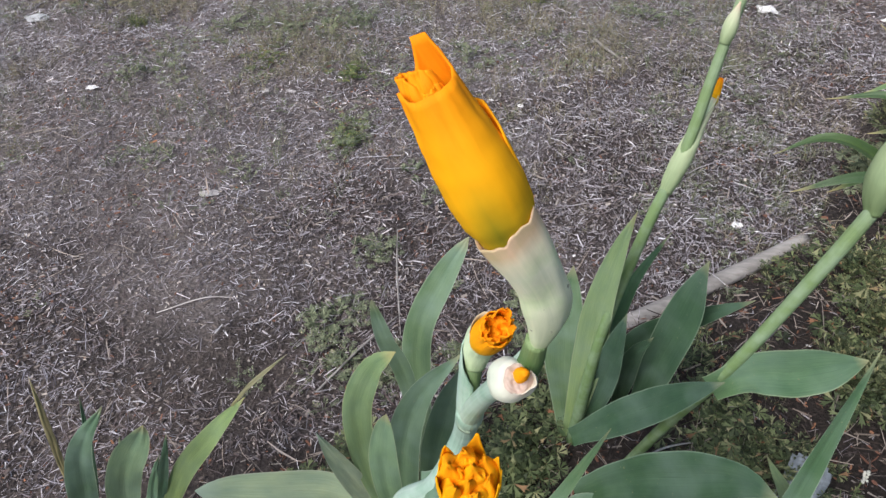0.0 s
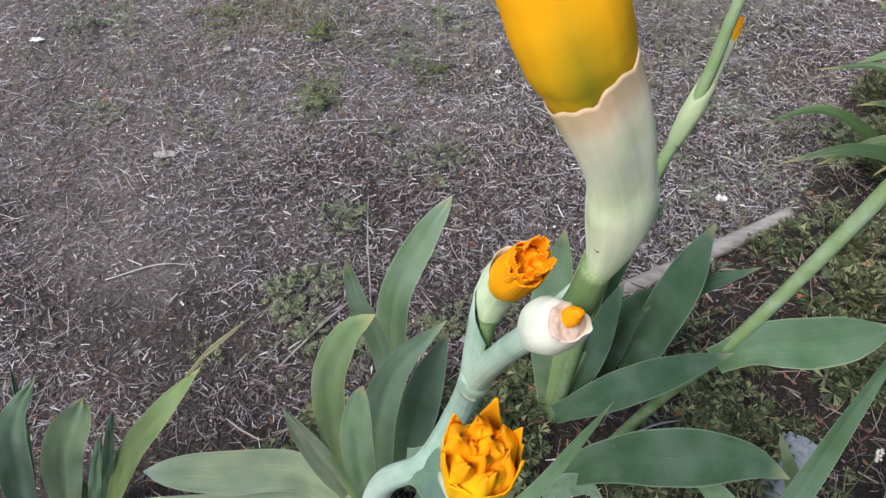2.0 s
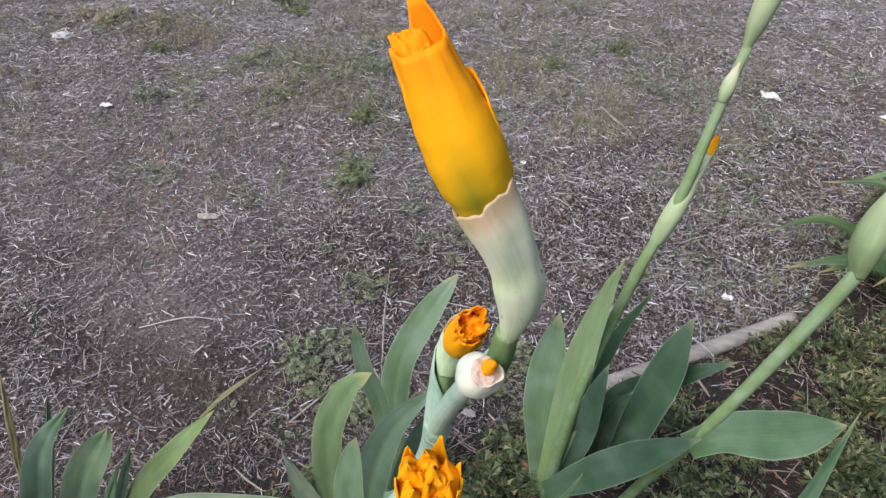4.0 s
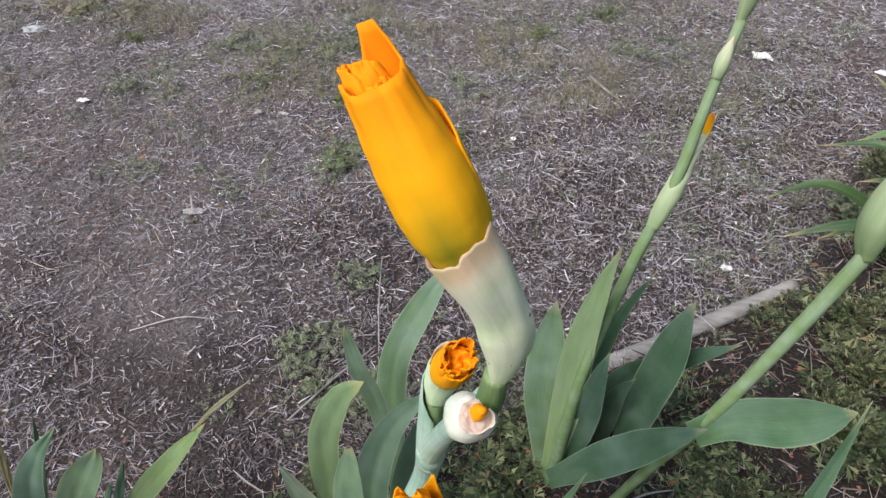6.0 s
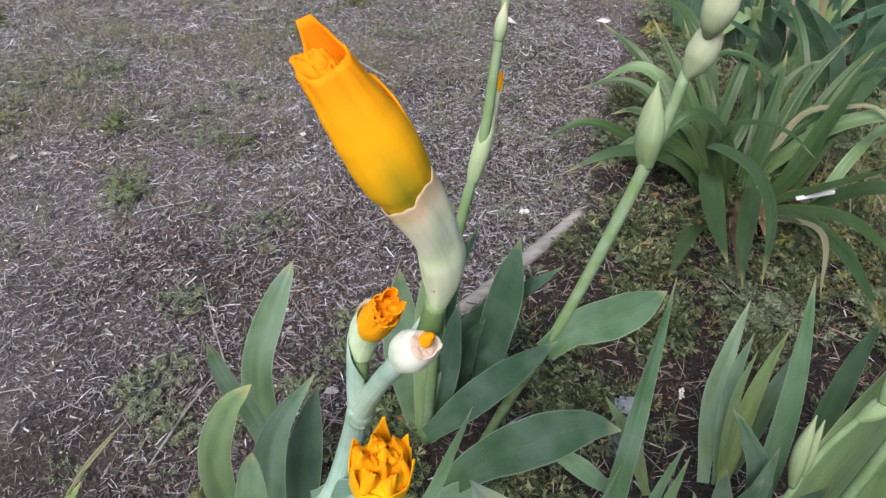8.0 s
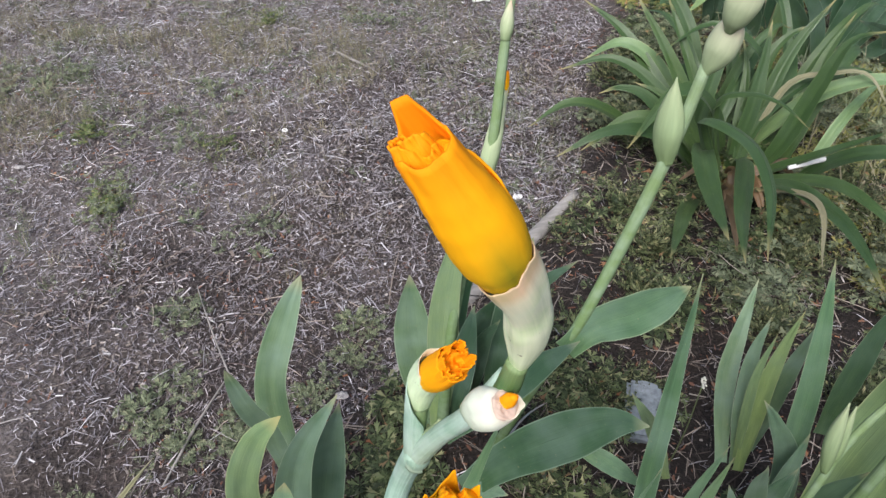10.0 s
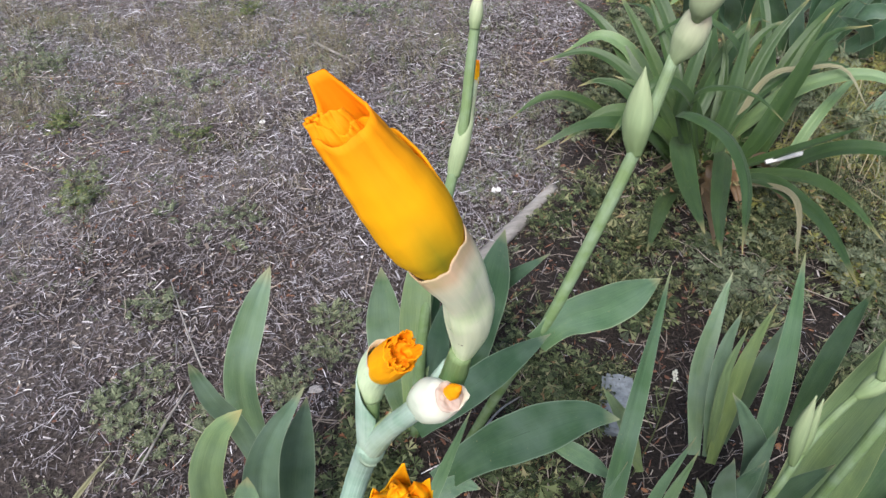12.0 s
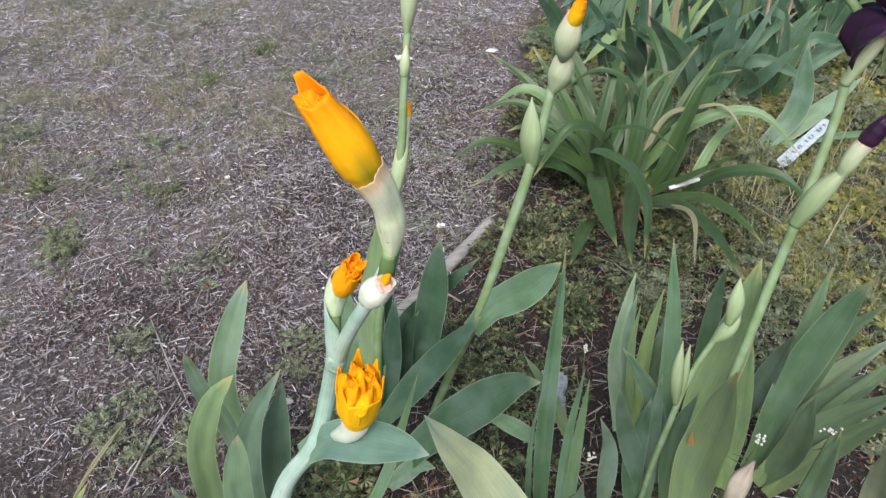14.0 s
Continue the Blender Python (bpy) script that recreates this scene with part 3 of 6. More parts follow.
def crown_bud(parent, base, tip, radius, seed, material):
    """A cup of outer petals with torn points round its brim, packed with the rolled ends of the inner ones."""
    spine, side, up = frame_of(base, tip)
    R = radius
    teeth = ((1.40, 0.44, 0.24), (2.45, 0.32, 0.22), (0.50, 0.34, 0.22), (-0.25, 0.24, 0.20), (3.40, 0.26, 0.24))

    def brim(a, u):
        return 0.52 + 0.10 * swell(a, -1.5, 1.0) + sum(h * max(0.0, 1 - abs((a - c + math.pi) % (2 * math.pi) - math.pi) / (w * 1.7)) for c, h, w in teeth) + 0.03 * jag(a, seed, 2.2)

    for i in range(3):
        sheet(parent, "petal", spine, side, up, R, -2.4 + i * 2.094, 2.7, brim, (0.60, 0.80, 0.94, 1.0, 1.02, 1.0), material, frill=0.08, seed=seed + i, step=0.03)
    line = (spine[-1] - spine[0]).normalized()
    high = (spine[-1] - spine[0]).length
    for k in range(9):
        ring, turn = (0.66, k * 1.05 + 0.3) if k < 6 else (0.24, k * 2.1)
        foot = spine[0] + line * (high * 0.45) + (side * math.cos(turn) + up * math.sin(turn)) * (R * ring)
        rise = high * (0.74, 0.82, 0.80, 0.76, 0.70, 0.68, 0.80, 0.72, 0.76)[k]
        top = spine[0] + line * rise + (side * math.cos(turn + 0.5) + up * math.sin(turn + 0.5)) * (R * ring * 0.85)
        wide = R * (0.42, 0.32, 0.44, 0.36, 0.42, 0.36, 0.34, 0.40, 0.32)[k]
        tube("petal", parent, [foot, foot.lerp(top, 0.6), top], [wide, wide * 1.10, wide * 1.08, wide * 1.0, wide * 0.84, wide * 0.30], material, 22, 30, 0.30, (2, 3, 4)[k % 3], seed + k * 1.3, 0.007)
    heart(parent, spine, side, up, R * 0.96, 0.58, 0.12, seed + 20, material)


def ragged_bud(parent, base, tip, radius, seed, material):
    """A short bud whose crumpled petal ends spill out of its mouth."""
    spine, side, up = frame_of(base, tip)
    R = radius
    sheet(parent, "petal", spine, side, up, R, seed, 6.8, lambda a, u: 0.78 + 0.05 * jag(a, seed, 2.0), (0.72, 0.95, 1.0, 0.97, 0.90), material, frill=0.10, seed=seed)
    for i in range(8):
        a0 = i * 0.84 + seed
        c = (0.45, 0.55, 0.28)[i % 3]
        tall = (0.92, 0.82, 1.02, 0.86, 0.98, 0.84, 0.94, 0.88)[i]
        sheet(parent, "petal", spine, side, up, R * 0.44, a0 - 2.0, 4.0, lambda a, u: tall - 0.10 * abs(u - 0.5) * 2 + 0.10 * jag(a, seed + 5 + i, 2.6), (0.8, 1.0, 1.0, 0.95, 0.95), material, c / 0.44, a0, 0.26, seed + 5 + i, 0.35)
    heart(parent, spine, side, up, R * 0.86, 0.76, 0.14, seed + 20, material)


def petals(parent, base, tip, radius, seed, material=None):
    """A small furled tip showing from a spathe."""
    spine, side, up = frame_of(base, tip)
    material = material or ORANGE
    sheet(parent, "petal", spine, side, up, radius, 0.3, 6.9, lambda a, u: 0.93 + 0.08 * jag(a, seed), (0.8, 1.0, 0.95, 0.8, 0.5), material, frill=0.14, seed=seed)
    sheet(parent, "petal", spine, side, up, radius * 0.6, 2.3, 6.0, lambda a, u: 1.0 + 0.08 * jag(a, seed + 2), (0.8, 1.0, 0.9, 0.6), material, frill=0.2, seed=seed + 2, low=0.3)


# ---- ground ----
def bed_edge(x):
    """How far the planted bed reaches (y) at x: along the half-buried timber, then round the strap-leaved clump."""
    return np.interp(x, [-2.0, -0.6, -0.15, 0.017, 0.547, 0.66, 0.85, 1.2, 2.0, 4.0], [0.2, 0.36, 0.52, 0.60, 0.93, 1.15, 1.45, 1.95, 2.7, 4.5])


def ground_height(x, y):
    x, y = np.asarray(x, dtype=float), np.asarray(y, dtype=float)
    near = np.exp(-((x / 6) ** 2 + ((y - 1) / 6) ** 2))
    h = 0.006 * np.sin(7 * x + 1.3) * np.sin(6 * y + 0.4) + 0.004 * np.sin(17 * x + 5 * y) + 0.003 * np.sin(31 * y - 11 * x + 2) + 0.002 * np.sin(43 * x + 29 * y)
    inside = 1 / (1 + np.exp(np.clip(-(bed_edge(x) - y - 0.03) / 0.05, -40, 40)))
    return h * near + 0.02 * inside * near


def build_ground():
    far = [4, 6, 10, 20, 45, 100, 250, 600]
    xs = np.array([-f for f in reversed(far)] + list(np.linspace(-2.2, 3.0, 260)) + far)
    ys = np.array([-f for f in reversed(far)] + list(np.linspace(-0.6, 3.6, 210)) + far)
    gx, gy = np.meshgrid(xs, ys, indexing="ij")
    gz = ground_height(gx, gy)
    verts = np.stack([gx, gy, gz], -1).reshape(-1, 3)
    i, j = np.meshgrid(np.arange(len(xs) - 1), np.arange(len(ys) - 1), indexing="ij")
    a = (i * len(ys) + j).ravel()
    faces = np.stack([a, a + len(ys), a + len(ys) + 1, a + 1], -1).tolist()
    ob = mesh_object("ground", verts.tolist(), faces, SOIL)
    return tagged(ob, "dark crumbly soil under dry grass clippings", "ground", kind="structure")


build_ground()
NPR = np.random.default_rng(11)


def big_mesh(name, verts, faces, material):
    """A mesh straight from arrays: verts (n, 3), faces (m, 3 or 4)."""
    me = bpy.data.meshes.new(name)
    k = faces.shape[1]
    me.vertices.add(len(verts))
    me.vertices.foreach_set("co", verts.astype(np.float32).ravel())
    me.loops.add(faces.size)
    me.loops.foreach_set("vertex_index", faces.astype(np.int32).ravel())
    me.polygons.add(len(faces))
    me.polygons.foreach_set("loop_start", np.arange(0, faces.size, k, dtype=np.int32))
    me.polygons.foreach_set("loop_total", np.full(len(faces), k, dtype=np.int32))
    me.materials.append(material)
    me.update(calc_edges=True)
    me.validate()
    return new(name, me)


def straw(name, count, xr, yr, length, width, material, lift=0.004, keep=None, bent=True):
    """Loose dry stalks lying across one another, each a strip, the longer ones with a bend in them."""
    x, y = NPR.uniform(*xr, count), NPR.uniform(*yr, count)
    if keep is not None:
        ok = NPR.uniform(0, 1, count) < keep(x, y)
        x, y = x[ok], y[ok]
    c = len(x)
    ln = length * np.exp(NPR.normal(0, 0.55, c))
    wd = width * np.exp(NPR.normal(0, 0.35, c))
    a = NPR.uniform(0, 2 * np.pi, c)
    bend = NPR.normal(0, 0.08, c)
    tilt = NPR.normal(0, 0.16, c)
    z = ground_height(x, y) + np.abs(NPR.normal(0, lift, c)) + 0.001
    d0 = np.stack([np.cos(a - bend), np.sin(a - bend)], -1)
    d1 = np.stack([np.cos(a + bend), np.sin(a + bend)], -1)
    mid = np.stack([x, y, z + ln * 0.025], -1)
    h = ln[:, None] / 2
    p0 = mid - np.concatenate([d0 * h, (np.sin(tilt) * ln / 2 + ln * 0.02)[:, None]], 1)
    p2 = mid + np.concatenate([d1 * h, (np.sin(tilt) * ln / 2 - ln * 0.02)[:, None]], 1)
    roll = NPR.uniform(-0.9, 0.9, c)
    sv = np.stack([-np.sin(a) * np.cos(roll), np.cos(a) * np.cos(roll), np.sin(roll)], -1) * (wd / 2)[:, None]
    if not bent:
        v = np.stack([p0 - sv, p0 + sv * 0.7, p2 + sv, p2 - sv * 0.6], 1).reshape(-1, 3)
        return big_mesh(name, v, np.arange(c)[:, None] * 4 + np.array([[0, 1, 2, 3]]), material)
    v = np.stack([p0 - sv * 0.6, p0 + sv * 0.6, mid - sv, mid + sv, p2 - sv * 0.5, p2 + sv * 0.5], 1).reshape(-1, 3)
    b = np.arange(c)[:, None] * 6
    f = np.concatenate([b + np.array([[0, 1, 3, 2]]), b + np.array([[2, 3, 5, 4]])], 0)
    return big_mesh(name, v, f, material)


def out_of_bed(x, y):
    """Clippings lie thick on the open ground, thin in the bed, and thin out far from the path."""
    rim = np.hypot((x - 0.2) / 2.6, (y - 1.4) / 2.4)
    bare = 1 - 0.80 * np.exp(-((x + 0.48) / 0.15) ** 2 - ((y - 0.67) / 0.09) ** 2) - 0.6 * np.exp(-((x + 0.36) / 0.06) ** 2 - ((y - 0.60) / 0.05) ** 2)
    return np.where(y > bed_edge(x), 1.0, 0.06) * np.clip(bare, 0.1, 1) * np.clip((1.15 - rim) / 0.45, 0, 1) ** 1.5


def patchy(x, y, k):
    return 0.5 + 0.5 * np.sin(x * 5.1 * k + 1.7 * np.sin(y * 4.3 * k)) * np.sin(y * 6.2 * k + 1.3 * np.sin(x * 3.7 * k + 1))


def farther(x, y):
    """Rises from 0 to 1 with distance from (-0.6, 0.2), lowered past x 0.25."""
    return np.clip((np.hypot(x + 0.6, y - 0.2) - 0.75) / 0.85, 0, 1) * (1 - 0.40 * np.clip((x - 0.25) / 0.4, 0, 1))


tagged(straw("dry_clippings", 230000, (-1.95, 1.6), (0.05, 2.5), 0.0085, 0.0010, STRAW, 0.004, keep=out_of_bed, bent=False),
       "grey-brown dry grass clippings strewn over the soil", "mulch", kind="stuff")
tagged(straw("dry_clippings", 55000, (-1.95, 1.6), (0.05, 2.5), 0.019, 0.0010, STRAW, 0.006, keep=out_of_bed),
       "longer grey-brown dry grass stalks over the clippings", "mulch", kind="stuff")
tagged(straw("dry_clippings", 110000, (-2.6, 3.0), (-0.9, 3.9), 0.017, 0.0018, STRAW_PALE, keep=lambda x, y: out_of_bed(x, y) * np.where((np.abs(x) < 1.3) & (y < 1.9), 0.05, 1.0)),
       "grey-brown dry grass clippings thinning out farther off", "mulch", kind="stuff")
tagged(straw("pale_clippings", 210000, (-1.95, 1.6), (0.05, 2.8), 0.012, 0.0010, STRAW_PALE, 0.006, keep=lambda x, y: np.maximum(out_of_bed(x, y), 0.8 * farther(x, y) * (y > bed_edge(x))) * (0.20 + 0.80 * farther(x, y)) * (0.4 + 0.6 * patchy(x, y, 1.7))),
       "pale stalks on top of the dry clippings", "mulch", kind="stuff")
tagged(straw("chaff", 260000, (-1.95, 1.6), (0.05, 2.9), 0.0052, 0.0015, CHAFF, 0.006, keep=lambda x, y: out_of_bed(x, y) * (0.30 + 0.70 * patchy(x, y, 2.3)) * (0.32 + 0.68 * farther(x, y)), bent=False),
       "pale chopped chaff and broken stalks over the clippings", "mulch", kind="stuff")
tagged(straw("leaf_crumbs", 45000, (-1.45, 1.5), (0.05, 2.2), 0.0050, 0.0028, CRUMB, 0.004, keep=out_of_bed, bent=False),
       "grey-brown leaf crumbs among the dry clippings", "mulch", kind="stuff")
tagged(straw("red_leaf_bits", 24000, (-1.6, 1.5), (0.05, 2.5), 0.0055, 0.0028, RED_BIT, 0.005, keep=lambda x, y: np.maximum(out_of_bed(x, y), 0.5) * np.clip((patchy(x + 3, y, 1.9) - 0.35) * 2, 0.05, 1), bent=False),
       "red-brown dead leaf bits among the clippings", "mulch", kind="stuff")
tagged(straw("bed_litter", 60000, (-0.7, 2.6), (-0.4, 2.2), 0.014, 0.0016, LITTER, 0.006, keep=lambda x, y: np.where(y < bed_edge(x), 1.0, 0.0) * np.clip((1.9 - np.hypot(x - 0.7, y - 0.7)) / 0.6, 0, 1), bent=False),
       "dark brown dead stalks and leaf litter on the bed", "leaf litter", kind="stuff")
tagged(straw("dead_stalks", 6500, (-0.4, 1.5), (0.0, 1.6), 0.032, 0.0012, TWIG, 0.010, keep=lambda x, y: np.where(y < bed_edge(x), 0.7, 0.0)),
       "pale dead stalks lying between the irises", "leaf litter", kind="stuff")
tagged(straw("red_leaf_bits", 9000, (-0.4, 1.5), (0.0, 1.6), 0.0065, 0.0026, RED_BIT, 0.005, keep=lambda x, y: np.where(y < bed_edge(x), 0.8, 0.0)),
       "red-brown dead leaf bits on the bed", "leaf litter", kind="stuff")
tagged(straw("long_straw", 2600, (-1.7, 1.8), (0.1, 2.8), 0.042, 0.0012, TWIG, 0.006, keep=out_of_bed),
       "longer pale straw stalks lying on the clippings", "straw", kind="stuff")


def frond_sprig(seed, fronds, length, pairs, leaflet, upright):
    """One low weed: ferny leaves with paired small leaflets, spread from one root."""
    r = np.random.default_rng(seed)
    v, f = [], []
    for k in range(fronds):
        a, el = 2 * np.pi * (k + r.uniform(-0.3, 0.3)) / fronds, np.clip(r.normal(upright, 0.25), 0.05, 1.35)
        ln = length * r.uniform(0.6, 1.2)
        d = np.array([np.cos(a) * np.cos(el), np.sin(a) * np.cos(el), np.sin(el)])
        sd = np.array([-np.sin(a), np.cos(a), 0.0])
        nb = len(v)
        v += [list(-sd * 0.0006), list(sd * 0.0006), list(d * ln * 0.9 + [0, 0, -0.1 * ln])]
        f.append([nb, nb + 1, nb + 2])
        for i in range(pairs):
            s = 0.3 + 0.7 * (i + 1) / pairs
            p = d * ln * s + np.array([0, 0, -0.14 * ln * s * s])
            for sg in (-1, 1):
                out = sd * sg * 0.8 + d * r.uniform(0.4, 0.9) + np.array([0, 0, r.uniform(-0.25, 0.35)])
                out /= np.linalg.norm(out)
                l2 = leaflet * r.uniform(0.6, 1.2) * (1.15 - 0.5 * abs(s - 0.6))
                w = np.cross(out, [0, 0, 1.0])
                w /= np.linalg.norm(w) + 1e-9
                w = w * l2 * 0.14 + np.array([0, 0, r.uniform(-0.12, 0.12) * l2])
                nb = len(v)
                v += [list(p), list(p + out * l2 * 0.6 - w), list(p + out * l2), list(p + out * l2 * 0.6 + w)]
                f += [[nb, nb + 1, nb + 2], [nb, nb + 2, nb + 3]]
    return np.array(v), np.array(f)


def blade_tuft(seed, blades, length, width):
    r = np.random.default_rng(seed)
    v, f = [], []
    for k in range(blades):
        a, el = r.uniform(0, 2 * np.pi), r.uniform(0.5, 1.45)
        ln = length * r.uniform(0.5, 1.2)
        d = np.array([np.cos(a) * np.cos(el), np.sin(a) * np.cos(el), np.sin(el)])
        sd = np.array([-np.sin(a), np.cos(a), 0]) * width * r.uniform(0.6, 1.2) / 2
        root = np.array([r.normal(0, 0.008), r.normal(0, 0.008), 0])
        q = root + d * ln * 0.55
        e = root + d * ln + np.array([np.cos(a), np.sin(a), -0.6]) * ln * 0.18
        nb = len(v)
        v += [list(root - sd), list(root + sd), list(q - sd * 0.8), list(q + sd * 0.8), list(e)]
        f += [[nb, nb + 1, nb + 3], [nb, nb + 3, nb + 2], [nb + 2, nb + 3, nb + 4]]
    return np.array(v), np.array(f)


def scatter(name, templates, places, scales, material):
    vs, fs, base = [], [], 0
    zz = ground_height(places[:, 0], places[:, 1])
    for i, (x, y) in enumerate(places):
        v, f = templates[i % len(templates)]
        a = NPR.uniform(0, 2 * np.pi)
        c, s = np.cos(a) * scales[i], np.sin(a) * scales[i]
        w = np.stack([v[:, 0] * c - v[:, 1] * s + x, v[:, 0] * s + v[:, 1] * c + y, v[:, 2] * scales[i] + zz[i]], -1)
        vs.append(w)
        fs.append(f + base)
        base += len(v)
    return big_mesh(name, np.concatenate(vs), np.concatenate(fs), material)


def sample(count, xr, yr, chance):
    x, y = NPR.uniform(*xr, count), NPR.uniform(*yr, count)
    ok = NPR.uniform(0, 1, count) < chance(x, y)
    return np.stack([x[ok], y[ok]], -1)


def palmate_sprig(seed, leaves, reach, size):
    """One low weed: thin stalks, each with a deeply cut, hand-shaped leaf at its end."""
    r = np.random.default_rng(seed)
    v, f = [], []
    for k in range(leaves):
        a, el = 2 * np.pi * (k + r.uniform(-0.4, 0.4)) / leaves, r.uniform(0.2, 1.2)
        ln = reach * r.uniform(0.5, 1.2)
        d = np.array([np.cos(a) * np.cos(el), np.sin(a) * np.cos(el), np.sin(el)])
        sd = np.array([-np.sin(a), np.cos(a), 0.0])
        end = d * ln
        nb = len(v)
        v += [list(-sd * 0.0005), list(sd * 0.0005), list(end)]
        f.append([nb, nb + 1, nb + 2])
        fwd = np.array([np.cos(a), np.sin(a), r.uniform(-0.5, 0.3)])
        fwd /= np.linalg.norm(fwd)
        nor = np.cross(fwd, sd)
        nor = nor + sd * r.uniform(-0.5, 0.5)
        sz = size * r.uniform(0.6, 1.2)
        for i, q in enumerate((-2.2, -1.4, -0.7, 0.0, 0.7, 1.4, 2.2)):
            q += r.uniform(-0.15, 0.15)
            out = fwd * np.cos(q) + sd * np.sin(q)
            ac = -fwd * np.sin(q) + sd * np.cos(q)
            l2 = sz * (1.0, 0.95, 0.85, 0.7)[abs(i - 3)] * r.uniform(0.75, 1.15)
            droop = nor * l2 * r.uniform(-0.35, 0.25)
            nb = len(v)
            v += [list(end), list(end + out * l2 * 0.5 - ac * l2 * 0.10), list(end + out * l2 + droop), list(end + out * l2 * 0.5 + ac * l2 * 0.10), list(end + out * l2 * 0.82 - ac * l2 * 0.24 + droop * 0.3), list(end + out * l2 * 0.82 + ac * l2 * 0.24 + droop * 0.8), list(end + out * l2 * 0.68 + droop * 0.4)]
            f += [[nb, nb + 1, nb + 3], [nb + 1, nb + 2, nb + 3], [nb + 1, nb + 4, nb + 6], [nb + 3, nb + 6, nb + 5]]
    return np.array(v), np.array(f)


WEEDS = [frond_sprig(s, 7, 0.050, 14, 0.0065 if s % 4 else 0.012, 0.7) for s in range(8)]
PALMATE = [palmate_sprig(20 + s, 9, 0.046, 0.0155) for s in range(8)]
BED_WEEDS = PALMATE + [frond_sprig(60 + s, 6, 0.040, 12, 0.006, 0.6) for s in range(3)]
LOW = [frond_sprig(40 + s, 6, 0.032, 9, 0.006, 0.35) for s in range(6)]
MOSS = [palmate_sprig(30 + s, 7, 0.026, 0.0185) for s in range(6)] + LOW[:2]
TUFTS = [blade_tuft(80 + s, 26, 0.07, 0.0022) for s in range(6)]
WISPS = [blade_tuft(90 + s, 16, 0.075, 0.0011) for s in range(6)]


def off_pole(x, y):
    """0 close to the pole along the bed's edge, 1 away from it."""
    along = np.clip(((x - 0.10) * 0.448 + (y - 0.665) * 0.28) / (0.448 ** 2 + 0.28 ** 2), 0, 1)
    gap = np.hypot(x - 0.10 - 0.448 * along, y - 0.665 - 0.28 * along)
    return np.clip((gap - 0.030) / 0.03, 0, 1)


def in_bed(x, y):
    return np.clip((bed_edge(x) - y) / 0.06, 0, 1) * off_pole(x, y)


def open_ground(x, y):
    return 1 - in_bed(x, y)


def clumps(count, xr, yr, chance, most, spread):
    """Weeds stand in clumps with bare soil between: places for each clump's sprigs."""
    out = []
    for cx, cy in sample(count, xr, yr, chance):
        k = int(NPR.integers(3, most))
        s = spread * NPR.uniform(0.5, 1.2)
        out.append(np.stack([cx + NPR.normal(0, s, k), cy + NPR.normal(0, s, k)], -1))
    out = np.concatenate(out)
    return out[off_pole(out[:, 0], out[:, 1]) > 0.5]


p = clumps(88, (-0.30, 1.25), (0.05, 1.55), lambda x, y: in_bed(x, y) * np.where((x > 0.12) & (x < 0.46) & (y > 0.25) & (y < 0.72), 0.45, 1.0), 12, 0.024)
tagged(scatter("bed_weeds", BED_WEEDS, p, NPR.uniform(0.6, 1.5, len(p)), WEED), "low green weeds with finely cut leaves, in clumps over the iris bed", "weeds", kind="stuff")
p = clumps(26, (-0.15, 0.62), (0.30, 0.95), lambda x, y: in_bed(x, y), 8, 0.02)
tagged(scatter("bed_weeds", BED_WEEDS, p, NPR.uniform(0.8, 1.4, len(p)), WEED), "taller dark green weeds between the iris fans", "weeds", kind="stuff")
p = clumps(19, (-0.32, 0.40), (0.12, 0.56), in_bed, 8, 0.018)
tagged(scatter("bed_weeds", PALMATE, p, NPR.uniform(0.6, 1.2, len(p)), WEED), "green cut-leaved weeds round the feet of the irises", "weeds", kind="stuff")
p = clumps(20, (0.42, 0.95), (0.55, 1.30), in_bed, 11, 0.024)
tagged(scatter("bed_weeds", BED_WEEDS, p, NPR.uniform(0.6, 1.3, len(p)), FERN), "green ferny weeds between the pole and the strap leaves", "weeds", kind="stuff")
TALL = [frond_sprig(210 + k, 9, 0.085, 13, 0.0105, 1.0) for k in range(6)]
p = clumps(46, (-0.25, 1.10), (0.10, 1.35), in_bed, 7, 0.018)
tagged(scatter("feathery_weeds", TALL, p, NPR.uniform(0.5, 1.1, len(p)), FERN), "upright grey-green feathery weeds in loose clumps on the bed", "weeds", kind="stuff")
p = sample(3600, (0.80, 2.5), (-0.1, 2.0), lambda x, y: in_bed(x, y) * np.clip((x - 0.85) / 0.25, 0, 1) * np.clip((1.15 - np.hypot(x - 1.5, y - 0.8)) / 0.6, 0, 1) * (0.14 + 0.86 * (patchy(x, y, 3.0) > 0.38)))
tagged(scatter("yellow_weeds", MOSS, p, NPR.uniform(0.7, 1.4, len(p)), MOSSY), "yellow-green mossy weeds round the strap-leaved clump", "weeds", kind="stuff")
p = clumps(56, (0.70, 1.9), (0.05, 1.7), in_bed, 16, 0.03)
tagged(scatter("bed_weeds", PALMATE, p, NPR.uniform(0.6, 1.4, len(p)), GREY_WEED), "grey-green cut-leaved weeds among the mossy ones", "weeds", kind="stuff")
p = sample(500, (0.95, 1.9), (0.35, 1.35), lambda x, y: in_bed(x, y) * 0.8)
tagged(scatter("yellow_grass", WISPS, p, NPR.uniform(0.6, 1.5, len(p)), GREY_WEED), "thin yellowing grass wisps round the strap-leaved clump", "grass", kind="stuff")
LONG = [blade_tuft(170 + k, 7, 0.17, 0.0024) for k in range(6)]
p = sample(55, (0.86, 1.75), (0.45, 1.30), lambda x, y: in_bed(x, y) * np.clip((x - 0.80) / 0.25, 0, 1))
